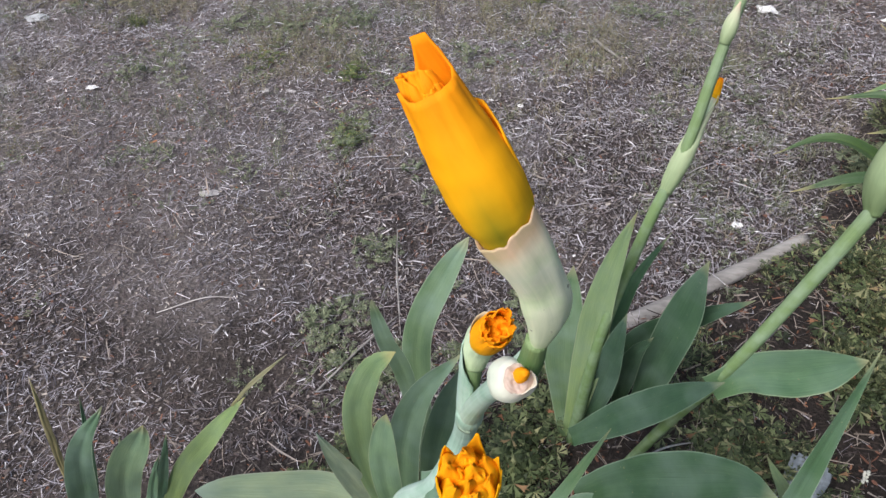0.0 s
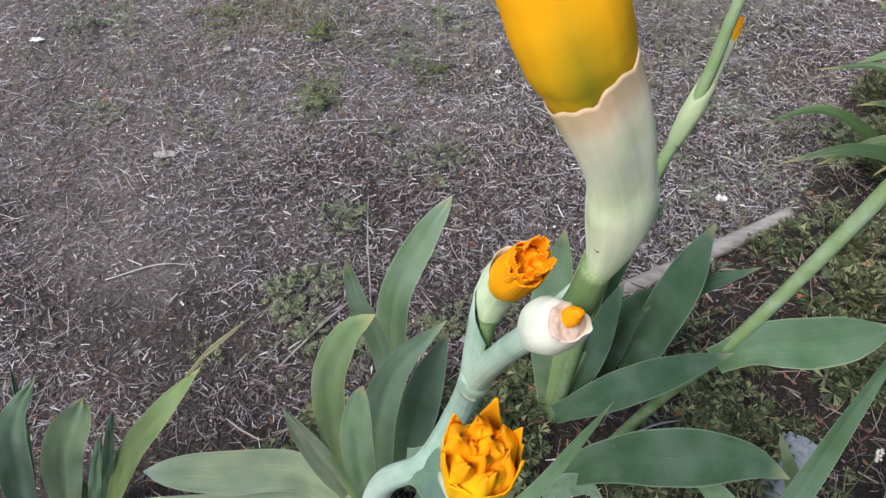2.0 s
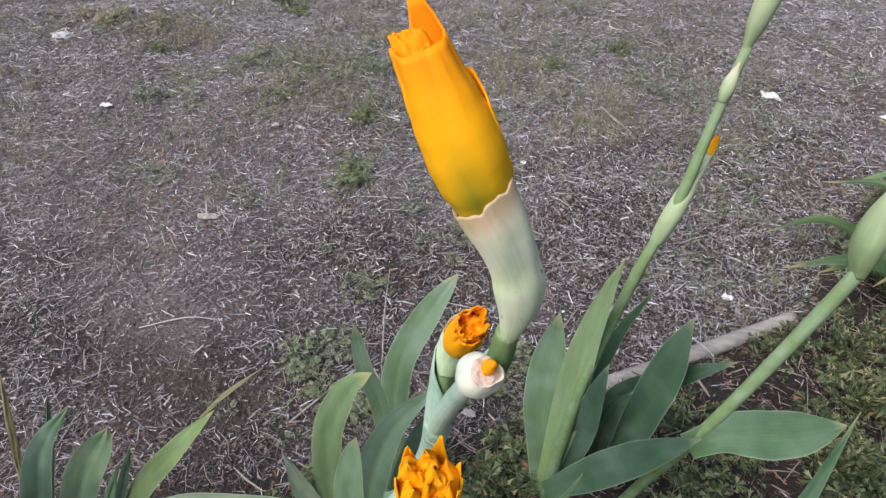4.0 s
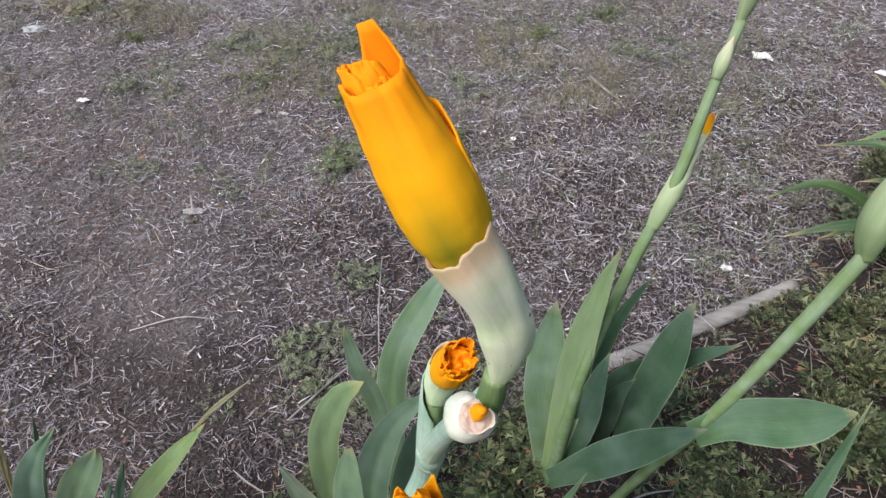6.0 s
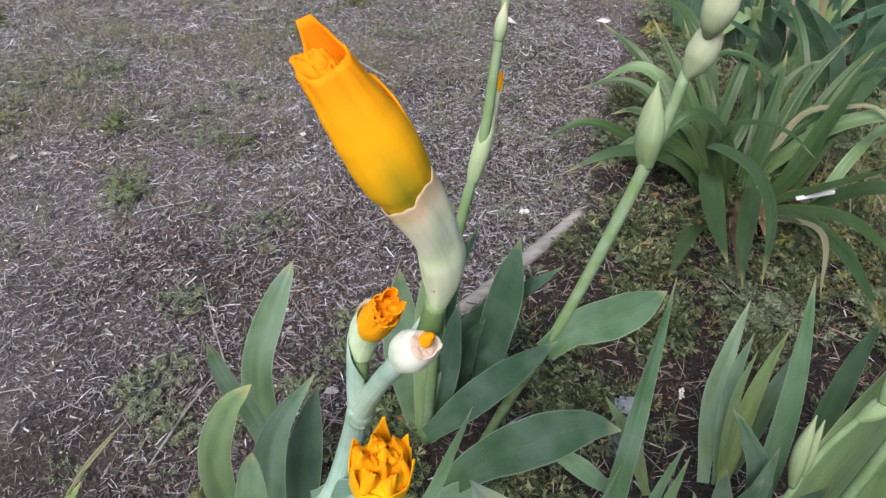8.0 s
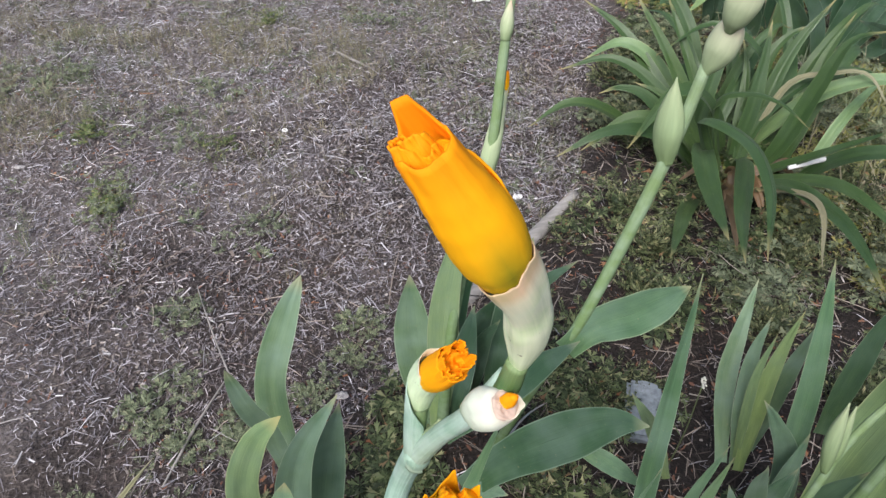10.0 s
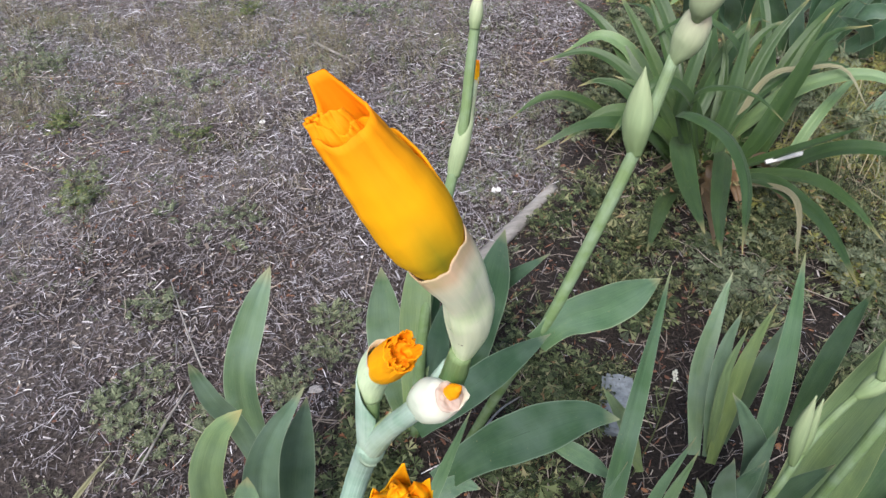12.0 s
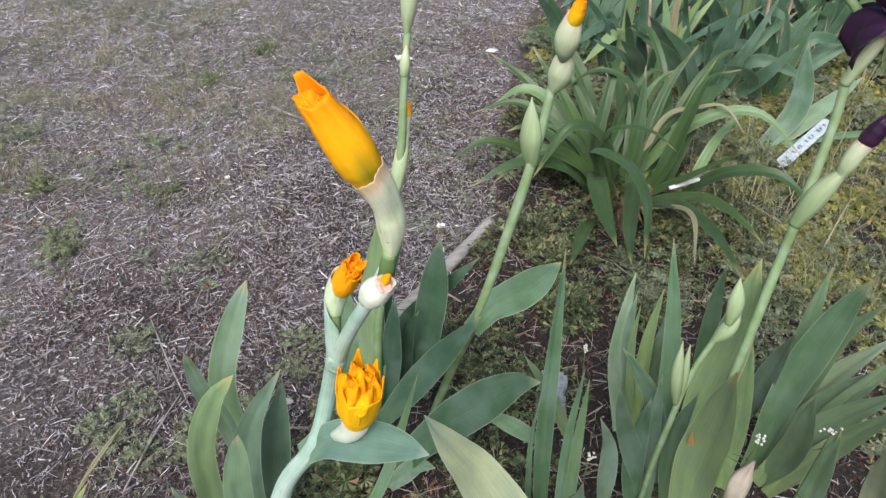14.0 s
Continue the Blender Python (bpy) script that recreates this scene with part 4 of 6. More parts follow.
tagged(scatter("yellow_grass", LONG, p, NPR.uniform(0.5, 1.3, len(p)), DRY_GRASS), "long thin yellowing grass blades beside the strap leaves", "grass", kind="stuff")
SMALL = [frond_sprig(140 + s, 5, 0.030, 6, 0.0065, 0.45) for s in range(6)]
p = sample(6800, (-1.9, 1.8), (0.55, 3.0), lambda x, y: open_ground(x, y) * np.clip((patchy(x, y, 1.3) - 0.52) * 4, 0.03, 0.9) * (0.35 + 0.65 * farther(x, y)))
tagged(scatter("sparse_weeds", SMALL, p, NPR.uniform(0.4, 1.2, len(p)), GREY_WEED), "sparse grey-green weeds among dry clippings", "weeds", kind="stuff")
p = sample(7000, (-2.0, 1.8), (1.0, 3.1), lambda x, y: open_ground(x, y) * np.clip((patchy(x, y, 1.1) - 0.42) * 3, 0.04, 0.9) * (0.2 + 0.8 * farther(x, y)))
tagged(scatter("sparse_grass", WISPS, p, NPR.uniform(0.35, 0.75, len(p)), GREY_WEED), "thin grey-green grass growing through the clippings", "grass", kind="stuff")
p = sample(8000, (-2.0, 1.8), (0.9, 3.1), lambda x, y: open_ground(x, y) * np.clip((patchy(x + 1, y + 2, 1.2) - 0.38) * 2.5, 0.05, 0.9) * (0.2 + 0.8 * farther(x, y)))
tagged(scatter("dry_grass_wisps", WISPS, p, NPR.uniform(0.3, 0.7, len(p)), DRY_GRASS), "thin dry grass wisps standing among the clippings", "grass", kind="stuff")

p = sample(5200, (-1.9, 0.3), (1.45, 3.1), lambda x, y: open_ground(x, y) * np.clip((patchy(x - 2, y + 1, 1.5) - 0.46) * 4, 0.0, 0.85))
tagged(scatter("dry_grass_wisps", WISPS, p, NPR.uniform(0.35, 0.8, len(p)), DRY_GRASS), "patches of tan dry grass on the trodden ground", "grass", kind="stuff")


LEAFY = [t for pair in zip(PALMATE, WEEDS) for t in pair]


def tuft(x, y, size, material, label, ferny=True, count=7):
    pl = np.stack([x + NPR.normal(0, size * 0.4, count), y + NPR.normal(0, size * 0.4, count)], -1)
    ob = scatter("weed_tuft", LEAFY if ferny else TUFTS, pl, NPR.uniform(0.45, 0.9, count), material)
    return tagged(ob, label, "weed", "weed tufts on the clippings", kind="stuff")


for x, y in ((-0.322, 1.231), (-0.36, 1.490), (-0.60, 1.547), (-0.758, 2.098), (0.083, 1.880), (-0.10, 1.344)):
    tuft(x, y, 0.05, GRASS, "bright green ferny weed tuft on dry clippings")
for x, y in ((-0.81, 2.14), (-1.027, 1.741), (0.277, 1.99)):
    tuft(x, y, 0.05, GRASS, "small green grass tuft on dry clippings", False, 6)
for x, y in ((-0.72, 1.706), (-0.61, 1.705), (-0.47, 1.703), (-0.385, 1.72), (-0.088, 1.555), (-1.246, 1.88), (-0.88, 1.47), (0.391, 1.811), (-0.20, 1.41), (-0.078, 1.065), (-0.298, 1.239)):
    tuft(x, y, 0.12, GREY_WEED, "grey-green weed patch on dry clippings", True, 11)
for x, y in ((-1.392, 1.919), (-1.29, 1.90), (-1.14, 1.86)):
    tuft(x, y, 0.09, DRY_GRASS, "yellowish dry weed patch on dry clippings", True, 12)
for x, y in ((-0.212, 0.747), (-0.262, 0.703), (-0.205, 0.64), (-0.203, 0.882), (0.098, 0.776), (-0.14, 0.62), (-0.09, 0.66), (-0.02, 0.68), (0.05, 0.72)):
    tuft(x, y, 0.04, GREY_WEED, "small ragged weed at the edge of the bed", True, 6)


# ---- loose things on the ground ----
def scrap(name, x, y, size, material, label, category, lift=0.006, turn=0.0, squash=0.35, stretch=1.0, seed=0):
    """A crumpled flake or chip."""
    bm = bmesh.new()
    bmesh.ops.create_icosphere(bm, subdivisions=3, radius=1.0)
    for v in bm.verts:
        c = v.co.copy()
        k = 1 + 0.5 * noise.noise(c * 1.3 + Vector((seed, 0, 0))) + 0.2 * noise.noise(c * 3.5 + Vector((0, seed, 0)))
        v.co = Vector((c.x * stretch * k, c.y * k, c.z * squash * (0.6 + 0.4 * k) + 0.3 * noise.noise(Vector((c.x * 1.5, c.y * 1.5, seed)))))
    me = bpy.data.meshes.new(name)
    bm.to_mesh(me)
    bm.free()
    me.materials.append(material)
    ob = new(name, me)
    low = min(v.co.z for v in me.vertices)
    ob.matrix_world = pose(x, y, float(ground_height(x, y)) + lift - low * size * 0.5, 0, 0, turn) @ Matrix.Scale(size, 4)
    return tagged(ob, label, category)


FLUFF = plain_mat("grey_fluff", (0.42, 0.42, 0.43), (0.64, 0.64, 0.66), 60, 0.9)
scrap("paper_scrap", 0.657, 1.782, 0.017, PAPER, "crumpled white paper scrap on dry clippings", "paper", stretch=1.5, seed=3, turn=-15)
scrap("paper_scrap", 0.939, 1.736, 0.010, PAPER, "small white paper scrap on dry clippings", "paper", stretch=1.7, seed=5, turn=-30)
scrap("paper_scrap", 1.60, 2.25, 0.03, PAPER, "white paper scrap lying far off", "paper", stretch=2.0, seed=6, turn=10)
scrap("plaster_crumb", 0.043, 1.341, 0.0060, PAPER, "small white crumb on dry clippings", "crumb", seed=8)
scrap("plaster_crumb", 0.443, 0.982, 0.0070, PAPER, "white triangular crumb beside the timber", "crumb", stretch=1.3, seed=9)
scrap("plaster_crumb", -1.014, 1.402, 0.0085, PAPER, "white crumb on dry clippings", "crumb", stretch=1.5, seed=10)
scrap("plaster_crumb", 0.250, 0.455, 0.012, PAPER, "white crumb under the iris leaves", "crumb", stretch=1.4, seed=12, lift=0.02)
scrap("fluff", -1.365, 1.76, 0.020, FLUFF, "white fluffy tuft on the ground", "fluff", stretch=1.5, seed=13)
scrap("wood_chip", -0.573, 1.026, 0.011, CHALK, "pale flat wood chip on dry clippings", "wood chip", stretch=1.8, seed=14, turn=10, squash=0.2)
scrap("wood_chip", -0.568, 1.402, 0.008, CHALK, "small tan wood chip", "wood chip", seed=15)
scrap("wood_chip", -0.505, 1.406, 0.006, CHALK, "narrow pale splinter on the clippings", "wood chip", stretch=2.4, seed=16, turn=-20, squash=0.2)
scrap("wood_chip", 0.02, 0.64, 0.006, CHALK, "bluish white chip beside the timber", "wood chip", stretch=1.8, seed=17, lift=0.02)


def twig(pts, r, label, material=TIMBER):
    z = [(x, y, float(ground_height(x, y)) + dz) for x, y, dz in pts]
    ob = tube("twig", None, z, [r * 0.7, r, r * 0.85, r * 0.5], material, 16, 7, 0.12, 3, 1.0)
    return tagged(ob, label, "twig")


twig([(0.215, 1.66, 0.004), (0.245, 1.60, 0.010), (0.285, 1.535, 0.006)], 0.0035, "bent grey twig on dry clippings")
twig([(-0.245, 0.585, 0.006), (-0.19, 0.665, 0.014), (-0.14, 0.73, 0.01)], 0.0022, "dry grey stalk at the edge of the bed")
twig([(-0.13, 0.70, 0.004), (-0.155, 0.83, 0.02), (-0.17, 0.93, 0.012)], 0.0016, "thin dry stalk on the clippings")
twig([(-0.56, 0.72, 0.004), (-0.48, 0.75, 0.008), (-0.42, 0.76, 0.005)], 0.0013, "pale straight stalk on the clippings", CHALK)
twig([(0.19, 0.46, 0.02), (0.25, 0.50, 0.03), (0.30, 0.52, 0.02)], 0.0016, "thin bare stalk under the iris leaves", CHALK)

log = tube("edging_timber", None, [(0.548, 0.945, 0.018), (0.44, 0.872, 0.015), (0.33, 0.803, 0.012), (0.22, 0.738, 0.006), (0.10, 0.665, -0.012)],
           [0.009, 0.0125, 0.012, 0.0125, 0.009], TIMBER, 40, 14, 0.14, 2, 0.7)
tagged(log, "weathered grey pole half sunk along the bed edge", "pole")


def block(name, place, size, turn, material, label, category, rough=0.006, tilt=(0, 0)):
    bm = bmesh.new()
    bmesh.ops.create_cube(bm, size=1.0)
    bmesh.ops.scale(bm, vec=size, verts=bm.verts)
    bmesh.ops.bevel(bm, geom=bm.edges[:], offset=min(size) * 0.14, segments=2, affect="EDGES")
    bmesh.ops.subdivide_edges(bm, edges=[e for e in bm.edges if e.calc_length() > min(size) * 0.4], cuts=4, use_grid_fill=True)
    for v in bm.verts:
        v.co += v.co.normalized() * rough * noise.noise(v.co * 60)
    me = bpy.data.meshes.new(name)
    bm.to_mesh(me)
    bm.free()
    me.materials.append(material)
    ob = new(name, me)
    ob.matrix_world = pose(*place, tilt[0], tilt[1], turn)
    return tagged(ob, label, category)


block("stone_block", (0.425, 0.468, 0.030), (0.048, 0.085, 0.04), -32, STONE, "rough blue-grey stone block half hidden by leaves", "stone", 0.004, (14, -6))
stick = tube("white_stick", None, [(0.885, 0.792, 0.112), (0.950, 0.783, 0.122), (1.015, 0.773, 0.128)], [0.004, 0.0048, 0.004], PAPER, 14, 8, 0.08, 2, 0.3)
tagged(stick, "thin white stick caught among strap leaves", "stick")


def plant_label():
    a, b = Vector((1.234, 0.824, 0.055)), Vector((1.435, 0.883, 0.100))
    t = thing("plant_label", a, "long white plastic plant label with faint writing, lying in weeds", "plant label")
    d = (b - a).normalized()
    s = Vector((0, 0, 1)).cross(d).normalized()
    up = d.cross(s)
    ln, w, h = (b - a).length, 0.015, 0.0012
    prof = [(0.0, 0.2), (0.08, 1.0), (0.97, 1.0), (1.0, 0.8)]
    verts = [d * (ln * u) + s * (w * k * sg) + up * (h * z) for z in (-1, 1) for sg in (-1, 1) for u, k in prof]
    n = len(prof)
    faces = []
    for i in range(n - 1):
        lo0, lo1, hi0, hi1 = i, n + i, 2 * n + i, 3 * n + i
        faces += [(lo0, lo1, lo1 + 1, lo0 + 1), (hi0, hi0 + 1, hi1 + 1, hi1), (lo0, lo0 + 1, hi0 + 1, hi0), (lo1, hi1, hi1 + 1, lo1 + 1)]
    faces += [(0, 2 * n, 3 * n, n), (n - 1, 2 * n - 1, 4 * n - 1, 3 * n - 1)]
    mesh_object("blade", verts, faces, PLASTIC, t, smooth=False)
    for k in range(9):
        u0 = ln * (0.28 + 0.075 * k + 0.02 * math.sin(k * 2.3))
        c = [d * (u0 + du * ln * 0.03) + s * (w * ds) + up * (h + 0.0006) for du, ds in ((0, -0.35), (1, -0.30 + 0.1 * (k % 3)), (1, 0.35), (0, 0.30 - 0.15 * (k % 2)))]
        c2 = [q + up * 0.0004 for q in c]
        mesh_object("writing_bar", c + c2, [(0, 3, 2, 1), (4, 5, 6, 7), (0, 1, 5, 4), (1, 2, 6, 5), (2, 3, 7, 6), (3, 0, 4, 7)], INK, t, smooth=False)


plant_label()


# ---- the iris with three orange buds ----
BROWN_SPATHE = skin_mat("spathe_dry", [(0.0, (0.26, 0.24, 0.16)), (0.5, (0.38, 0.33, 0.26)), (1.0, (0.30, 0.22, 0.19))], streak=12, spots=0.02, glow=0.1)
BLUE = leaf_mat("bract_leaf_blue_green", (0.135, 0.245, 0.205), (0.225, 0.350, 0.300), (0.42, 0.50, 0.42), (0.36, 0.44, 0.36), 0.5)
iris_a = thing("iris", (-0.06, 0.37, 0.0), "bearded iris with pale grey-green leaves and three orange buds", "iris", "irises in the bed")
stem_a = tube("flower_stem", iris_a, [(-0.046, 0.322, -0.005), (-0.050, 0.302, 0.20), (-0.020, 0.262, 0.38), (0.013, 0.244, 0.456), (0.033, 0.250, 0.511), (0.041, 0.235, 0.571)],
              [0.0088, 0.0084, 0.0080, 0.0092, 0.0072, 0.0072], STEM_WHITISH, 44, 18, 0.012, label="thick waxy blue-green stem")
tube("flower_stem", iris_a, [(0.040, 0.236, 0.562), (0.050, 0.221, 0.606), (0.060, 0.207, 0.642), (0.073, 0.202, 0.672)], [0.0066, 0.0053, 0.0050, 0.0046], STEM, 24, 16, 0.012)
leaf(iris_a, [(0.000, 0.252, 0.435), (0.024, 0.222, 0.487), (0.054, 0.180, 0.522), (0.076, 0.141, 0.551)], 0.034, "flat", "broad", material=BLUE, name="bract_leaf", label="boat-shaped waxy bract leaf")
SHEATH_LINE = [(0.0400, 0.2365, 0.553), (0.0415, 0.2372, 0.580), (0.0440, 0.2388, 0.606), (0.0470, 0.2400, 0.630)]
sh_line, (sh_side, sh_up) = spline(SHEATH_LINE, 14)[0], frame_of(SHEATH_LINE[0], SHEATH_LINE[-1])[1:]
sheath = sheet(iris_a, "bract_leaf", sh_line, sh_side, sh_up, 0.0072, 0.9, 4.0, lambda a, u: 0.55 + 0.40 * max(0.0, 1 - abs(u - 0.45) * 1.7), (0.92, 0.98, 1.0, 0.98, 0.96), STEM, frill=0.10, seed=3.3)
tagged(sheath, "waxy pale-edged bract leaf wrapped round the side stalk")
# top bud
SPATHE_LINE = [(0.0738, 0.1960, 0.6825), (0.0757, 0.1962, 0.695), (0.0766, 0.1958, 0.708), (0.0745, 0.1940, 0.722), (0.0690, 0.1917, 0.739), (0.0609, 0.1901, 0.7570)]
bud = tube("bud_spathe", iris_a, SPATHE_LINE, [0.0026, 0.0052, 0.0078, 0.0088, 0.0084, 0.0091, 0.0101, 0.0104], SPATHE_DRY, 64, 56, 0.12, 3, 1.6, 0.0032, True, label="papery pale green spathe with a browned rim")
rolled_bud(bud, (0.0695, 0.1905, 0.7360), (0.0550, 0.1925, 0.7705), (0.0390, 0.1995, 0.8010), 0.0119, 1.3)
tube("neck", iris_a, [(0.0690, 0.2000, 0.658), (0.0722, 0.1980, 0.673), (0.0740, 0.1958, 0.690)], [0.0050, 0.0052, 0.0044], NECK, 12, 16, 0.05)
# side bud on the left fork
tube("flower_stem", iris_a, [(0.040, 0.236, 0.565), (0.0425, 0.2378, 0.592), (0.0455, 0.2395, 0.618)], [0.0046, 0.0046, 0.0050], STEM_GREEN, 16, 14, 0.03)
bud = tube("bud_spathe", iris_a, [(0.0448, 0.2393, 0.608), (0.0475, 0.2405, 0.624), (0.0518, 0.2345, 0.6445)], [0.0056, 0.0080, 0.0084, 0.0079], SPATHE, 24, 24, 0.09, 3, 2.0, 0.004, True)
ragged_bud(bud, (0.0490, 0.239, 0.628), (0.0592, 0.2195, 0.6670), 0.0084, 4.2, ORANGE_DEEP)
tube("bud_spathe", iris_a, [(0.0425, 0.233, 0.572), (0.0475, 0.229, 0.590), (0.0515, 0.228, 0.607)], [0.0040, 0.0058, 0.0054, 0.0030, 0.0006], POD_GREEN, 20, 14, 0.10, 3, 0.7)
tube("node_collar", iris_a, [(0.0395, 0.2385, 0.552), (0.0410, 0.2355, 0.564), (0.0415, 0.2350, 0.574)], [0.0060, 0.0074, 0.0074, 0.0058], STEM, 16, 20, 0.06, 3, 0.9, label="pale papery collar at the fork")
# half-opened bract with an orange tip
bud = tube("bud_spathe", iris_a, [(0.0590, 0.2060, 0.646), (0.0632, 0.1995, 0.6560), (0.0662, 0.1938, 0.6650), (0.0682, 0.1895, 0.6725)], [0.0052, 0.0080, 0.0091, 0.0090, 0.0080, 0.0058], BRACT, 30, 28, 0.12, 3, 1.0, 0.003, True, label="white papery spathe, pinkish at its mouth")
heart(bud, *frame_of((0.060, 0.203, 0.650), (0.0695, 0.1865, 0.677)), 0.0062, 0.82, 0.06, 3.0, PINKISH)
tube("petal", bud, [(0.0668, 0.1925, 0.669), (0.0690, 0.1892, 0.6760), (0.0700, 0.1872, 0.6805)], [0.0026, 0.0030, 0.0028, 0.0014], ORANGE_DEEP, 14, 12, 0.14, 3, 0.5)
# low bud in the axil of the bract leaf
bud = tube("bud_spathe", iris_a, [(0.028, 0.218, 0.496), (0.036, 0.206, 0.513), (0.041, 0.199, 0.530), (0.044, 0.194, 0.548)], [0.0050, 0.0074, 0.0092, 0.0102, 0.0102], BRACT, 26, 20, 0.08, 3, 0.4, 0.004, True)
crown_bud(bud, (0.0415, 0.198, 0.535), (0.0470, 0.182, 0.6155), 0.0150, 8.1, ORANGE_CROWN)
leaf(iris_a, [(-0.056, 0.473, 0.030), (-0.064, 0.524, 0.160), (-0.059, 0.549, 0.229), (-0.027, 0.574, 0.298), (0.003, 0.591, 0.347)], 0.036, "flat", "blunt", "grey")
leaf(iris_a, [(-0.056, 0.473, 0.030), (-0.068, 0.485, 0.209), (-0.081, 0.479, 0.291), (-0.085, 0.470, 0.374)], 0.023, "blunt", "grey")
leaf(iris_a, [(-0.077, 0.371, 0.030), (-0.098, 0.383, 0.181), (-0.095, 0.386, 0.295), (-0.069, 0.382, 0.379), (-0.038, 0.370, 0.428)], 0.030, "blunt", "lime")
leaf(iris_a, [(-0.069, 0.362, 0.030), (-0.071, 0.362, 0.223), (-0.050, 0.347, 0.365)], 0.031, "blunt", "pale")
leaf(iris_a, [(-0.066, 0.362, 0.030), (-0.063, 0.403, 0.175), (-0.039, 0.422, 0.270), (0.010, 0.427, 0.350)], 0.041, "keel", "grey")
leaf(iris_a, [(-0.049, 0.427, 0.030), (-0.015, 0.442, 0.206), (0.010, 0.440, 0.314)], 0.043, "flat", "grey")
leaf(iris_a, [(-0.088, 0.381, 0.030), (-0.120, 0.369, 0.203), (-0.128, 0.356, 0.305)], 0.026, "flat", "yellow")
leaf(iris_a, [(-0.078, 0.366, 0.050), (-0.145, 0.377, 0.125), (-0.206, 0.350, 0.175), (-0.267, 0.323, 0.225)], 0.044, "blunt", "yellow")
leaf(iris_a, [(-0.078, 0.363, 0.040), (-0.154, 0.354, 0.104), (-0.220, 0.326, 0.154), (-0.280, 0.306, 0.200)], 0.024, "yellow")
leaf(iris_a, [(-0.065, 0.355, 0.030), (-0.095, 0.336, 0.071), (-0.116, 0.302, 0.104)], 0.015, "yellow")
leaf(iris_a, [(0.002, 0.332, 0.020), (-0.003, 0.335, 0.120), (-0.009, 0.333, 0.222)], 0.027, "pale")
leaf(iris_a, [(0.018, 0.339, 0.020), (0.030, 0.324, 0.172)], 0.017, "pale")
leaf(iris_a, [(-0.009, 0.318, 0.020), (0.039, 0.323, 0.082), (0.107, 0.321, 0.163)], 0.024)
leaf(iris_a, [(-0.040, 0.319, 0.020), (0.018, 0.299, 0.092), (0.065, 0.274, 0.152)], 0.025, "pale")
leaf(iris_a, [(-0.274, 0.355, 0.025), (-0.305, 0.338, 0.034), (-0.345, 0.318, 0.022)], 0.022, "brown", name="dead_leaf", label="withered brown leaf lying on the soil")

fan_left = thing("iris", (-0.40, 0.355, 0.0), "low fan of green iris leaves without a flower stem", "iris", "irises in the bed")
leaf(fan_left, [(-0.461, 0.322, 0.050), (-0.408, 0.346, 0.229), (-0.346, 0.360, 0.322)], 0.031, "grey")
leaf(fan_left, [(-0.414, 0.329, 0.050), (-0.359, 0.337, 0.211), (-0.292, 0.340, 0.326)], 0.037, "blunt", "pale")
leaf(fan_left, [(-0.388, 0.362, 0.030), (-0.332, 0.378, 0.141), (-0.271, 0.382, 0.229), (-0.202, 0.378, 0.326)], 0.028, "lime")
leaf(fan_left, [(-0.454, 0.323, 0.050), (-0.412, 0.360, 0.205), (-0.386, 0.378, 0.309)], 0.010)
leaf(fan_left, [(-0.390, 0.332, 0.050), (-0.332, 0.343, 0.198), (-0.303, 0.345, 0.258)], 0.012)
leaf(fan_left, [(-0.406, 0.359, 0.020), (-0.369, 0.373, 0.107), (-0.323, 0.384, 0.227)], 0.014)
leaf(fan_left, [(-0.297, 0.251, 0.050), (-0.236, 0.241, 0.175), (-0.165, 0.220, 0.311)], 0.020, "pale")
leaf(fan_left, [(-0.409, 0.365, 0.020), (-0.399, 0.353, 0.116), (-0.348, 0.355, 0.268)], 0.024)

leaf(fan_left, [(-0.222, 0.380, 0.305), (-0.190, 0.384, 0.345), (-0.148, 0.392, 0.385)], 0.0045, "dry", "flat", name="dead_leaf", label="dry curled leaf tip")
leaf(fan_left, [(-0.455, 0.345, 0.150), (-0.440, 0.365, 0.260), (-0.432, 0.382, 0.335)], 0.008, "dry", name="dead_leaf", label="thin bleached dead leaf standing behind")

# ---- the iris behind, with a thin stem ----
iris_b = thing("iris", (0.145, 0.53, 0.0), "bearded iris with broad green leaves and one thin stem in bud", "iris", "irises in the bed")
tube("flower_stem", iris_b, [(0.140, 0.530, -0.005), (0.156, 0.528, 0.25), (0.185, 0.540, 0.42), (0.208, 0.556, 0.50), (0.222, 0.575, 0.575), (0.236, 0.594, 0.640)], [0.0085, 0.0078, 0.0065, 0.0058, 0.0052, 0.0042], STEM_GREEN, 40, 14, 0.012)
bud = tube("bud_spathe", iris_b, [(0.204, 0.553, 0.485), (0.214, 0.565, 0.510), (0.223, 0.576, 0.528), (0.229, 0.584, 0.540)], [0.0050, 0.0066, 0.0066, 0.0054, 0.0040], SPATHE, 22, 14, 0.06, 2, 0.3)
petals(bud, (0.2275, 0.582, 0.532), (0.2335, 0.590, 0.556), 0.0042, 3.0)
tube("bud_spathe", iris_b, [(0.2255, 0.5800, 0.596), (0.2285, 0.5835, 0.612), (0.2320, 0.5870, 0.629)], [0.0046, 0.0062, 0.0060, 0.0038, 0.0008], POD, 22, 14, 0.05, 2, 0.9)
tube("bud_spathe", iris_b, [(0.235, 0.594, 0.636), (0.240, 0.596, 0.672), (0.250, 0.603, 0.712), (0.256, 0.607, 0.735)], [0.0035, 0.0085, 0.0100, 0.0085, 0.0035], POD, 26, 16, 0.07, 2, 1.4, label="slender pale green pod, pinkish at the tip")
SHEATH_LINE = [(0.1965, 0.547, 0.460), (0.2085, 0.557, 0.498), (0.220, 0.571, 0.530), (0.237, 0.593, 0.557)]
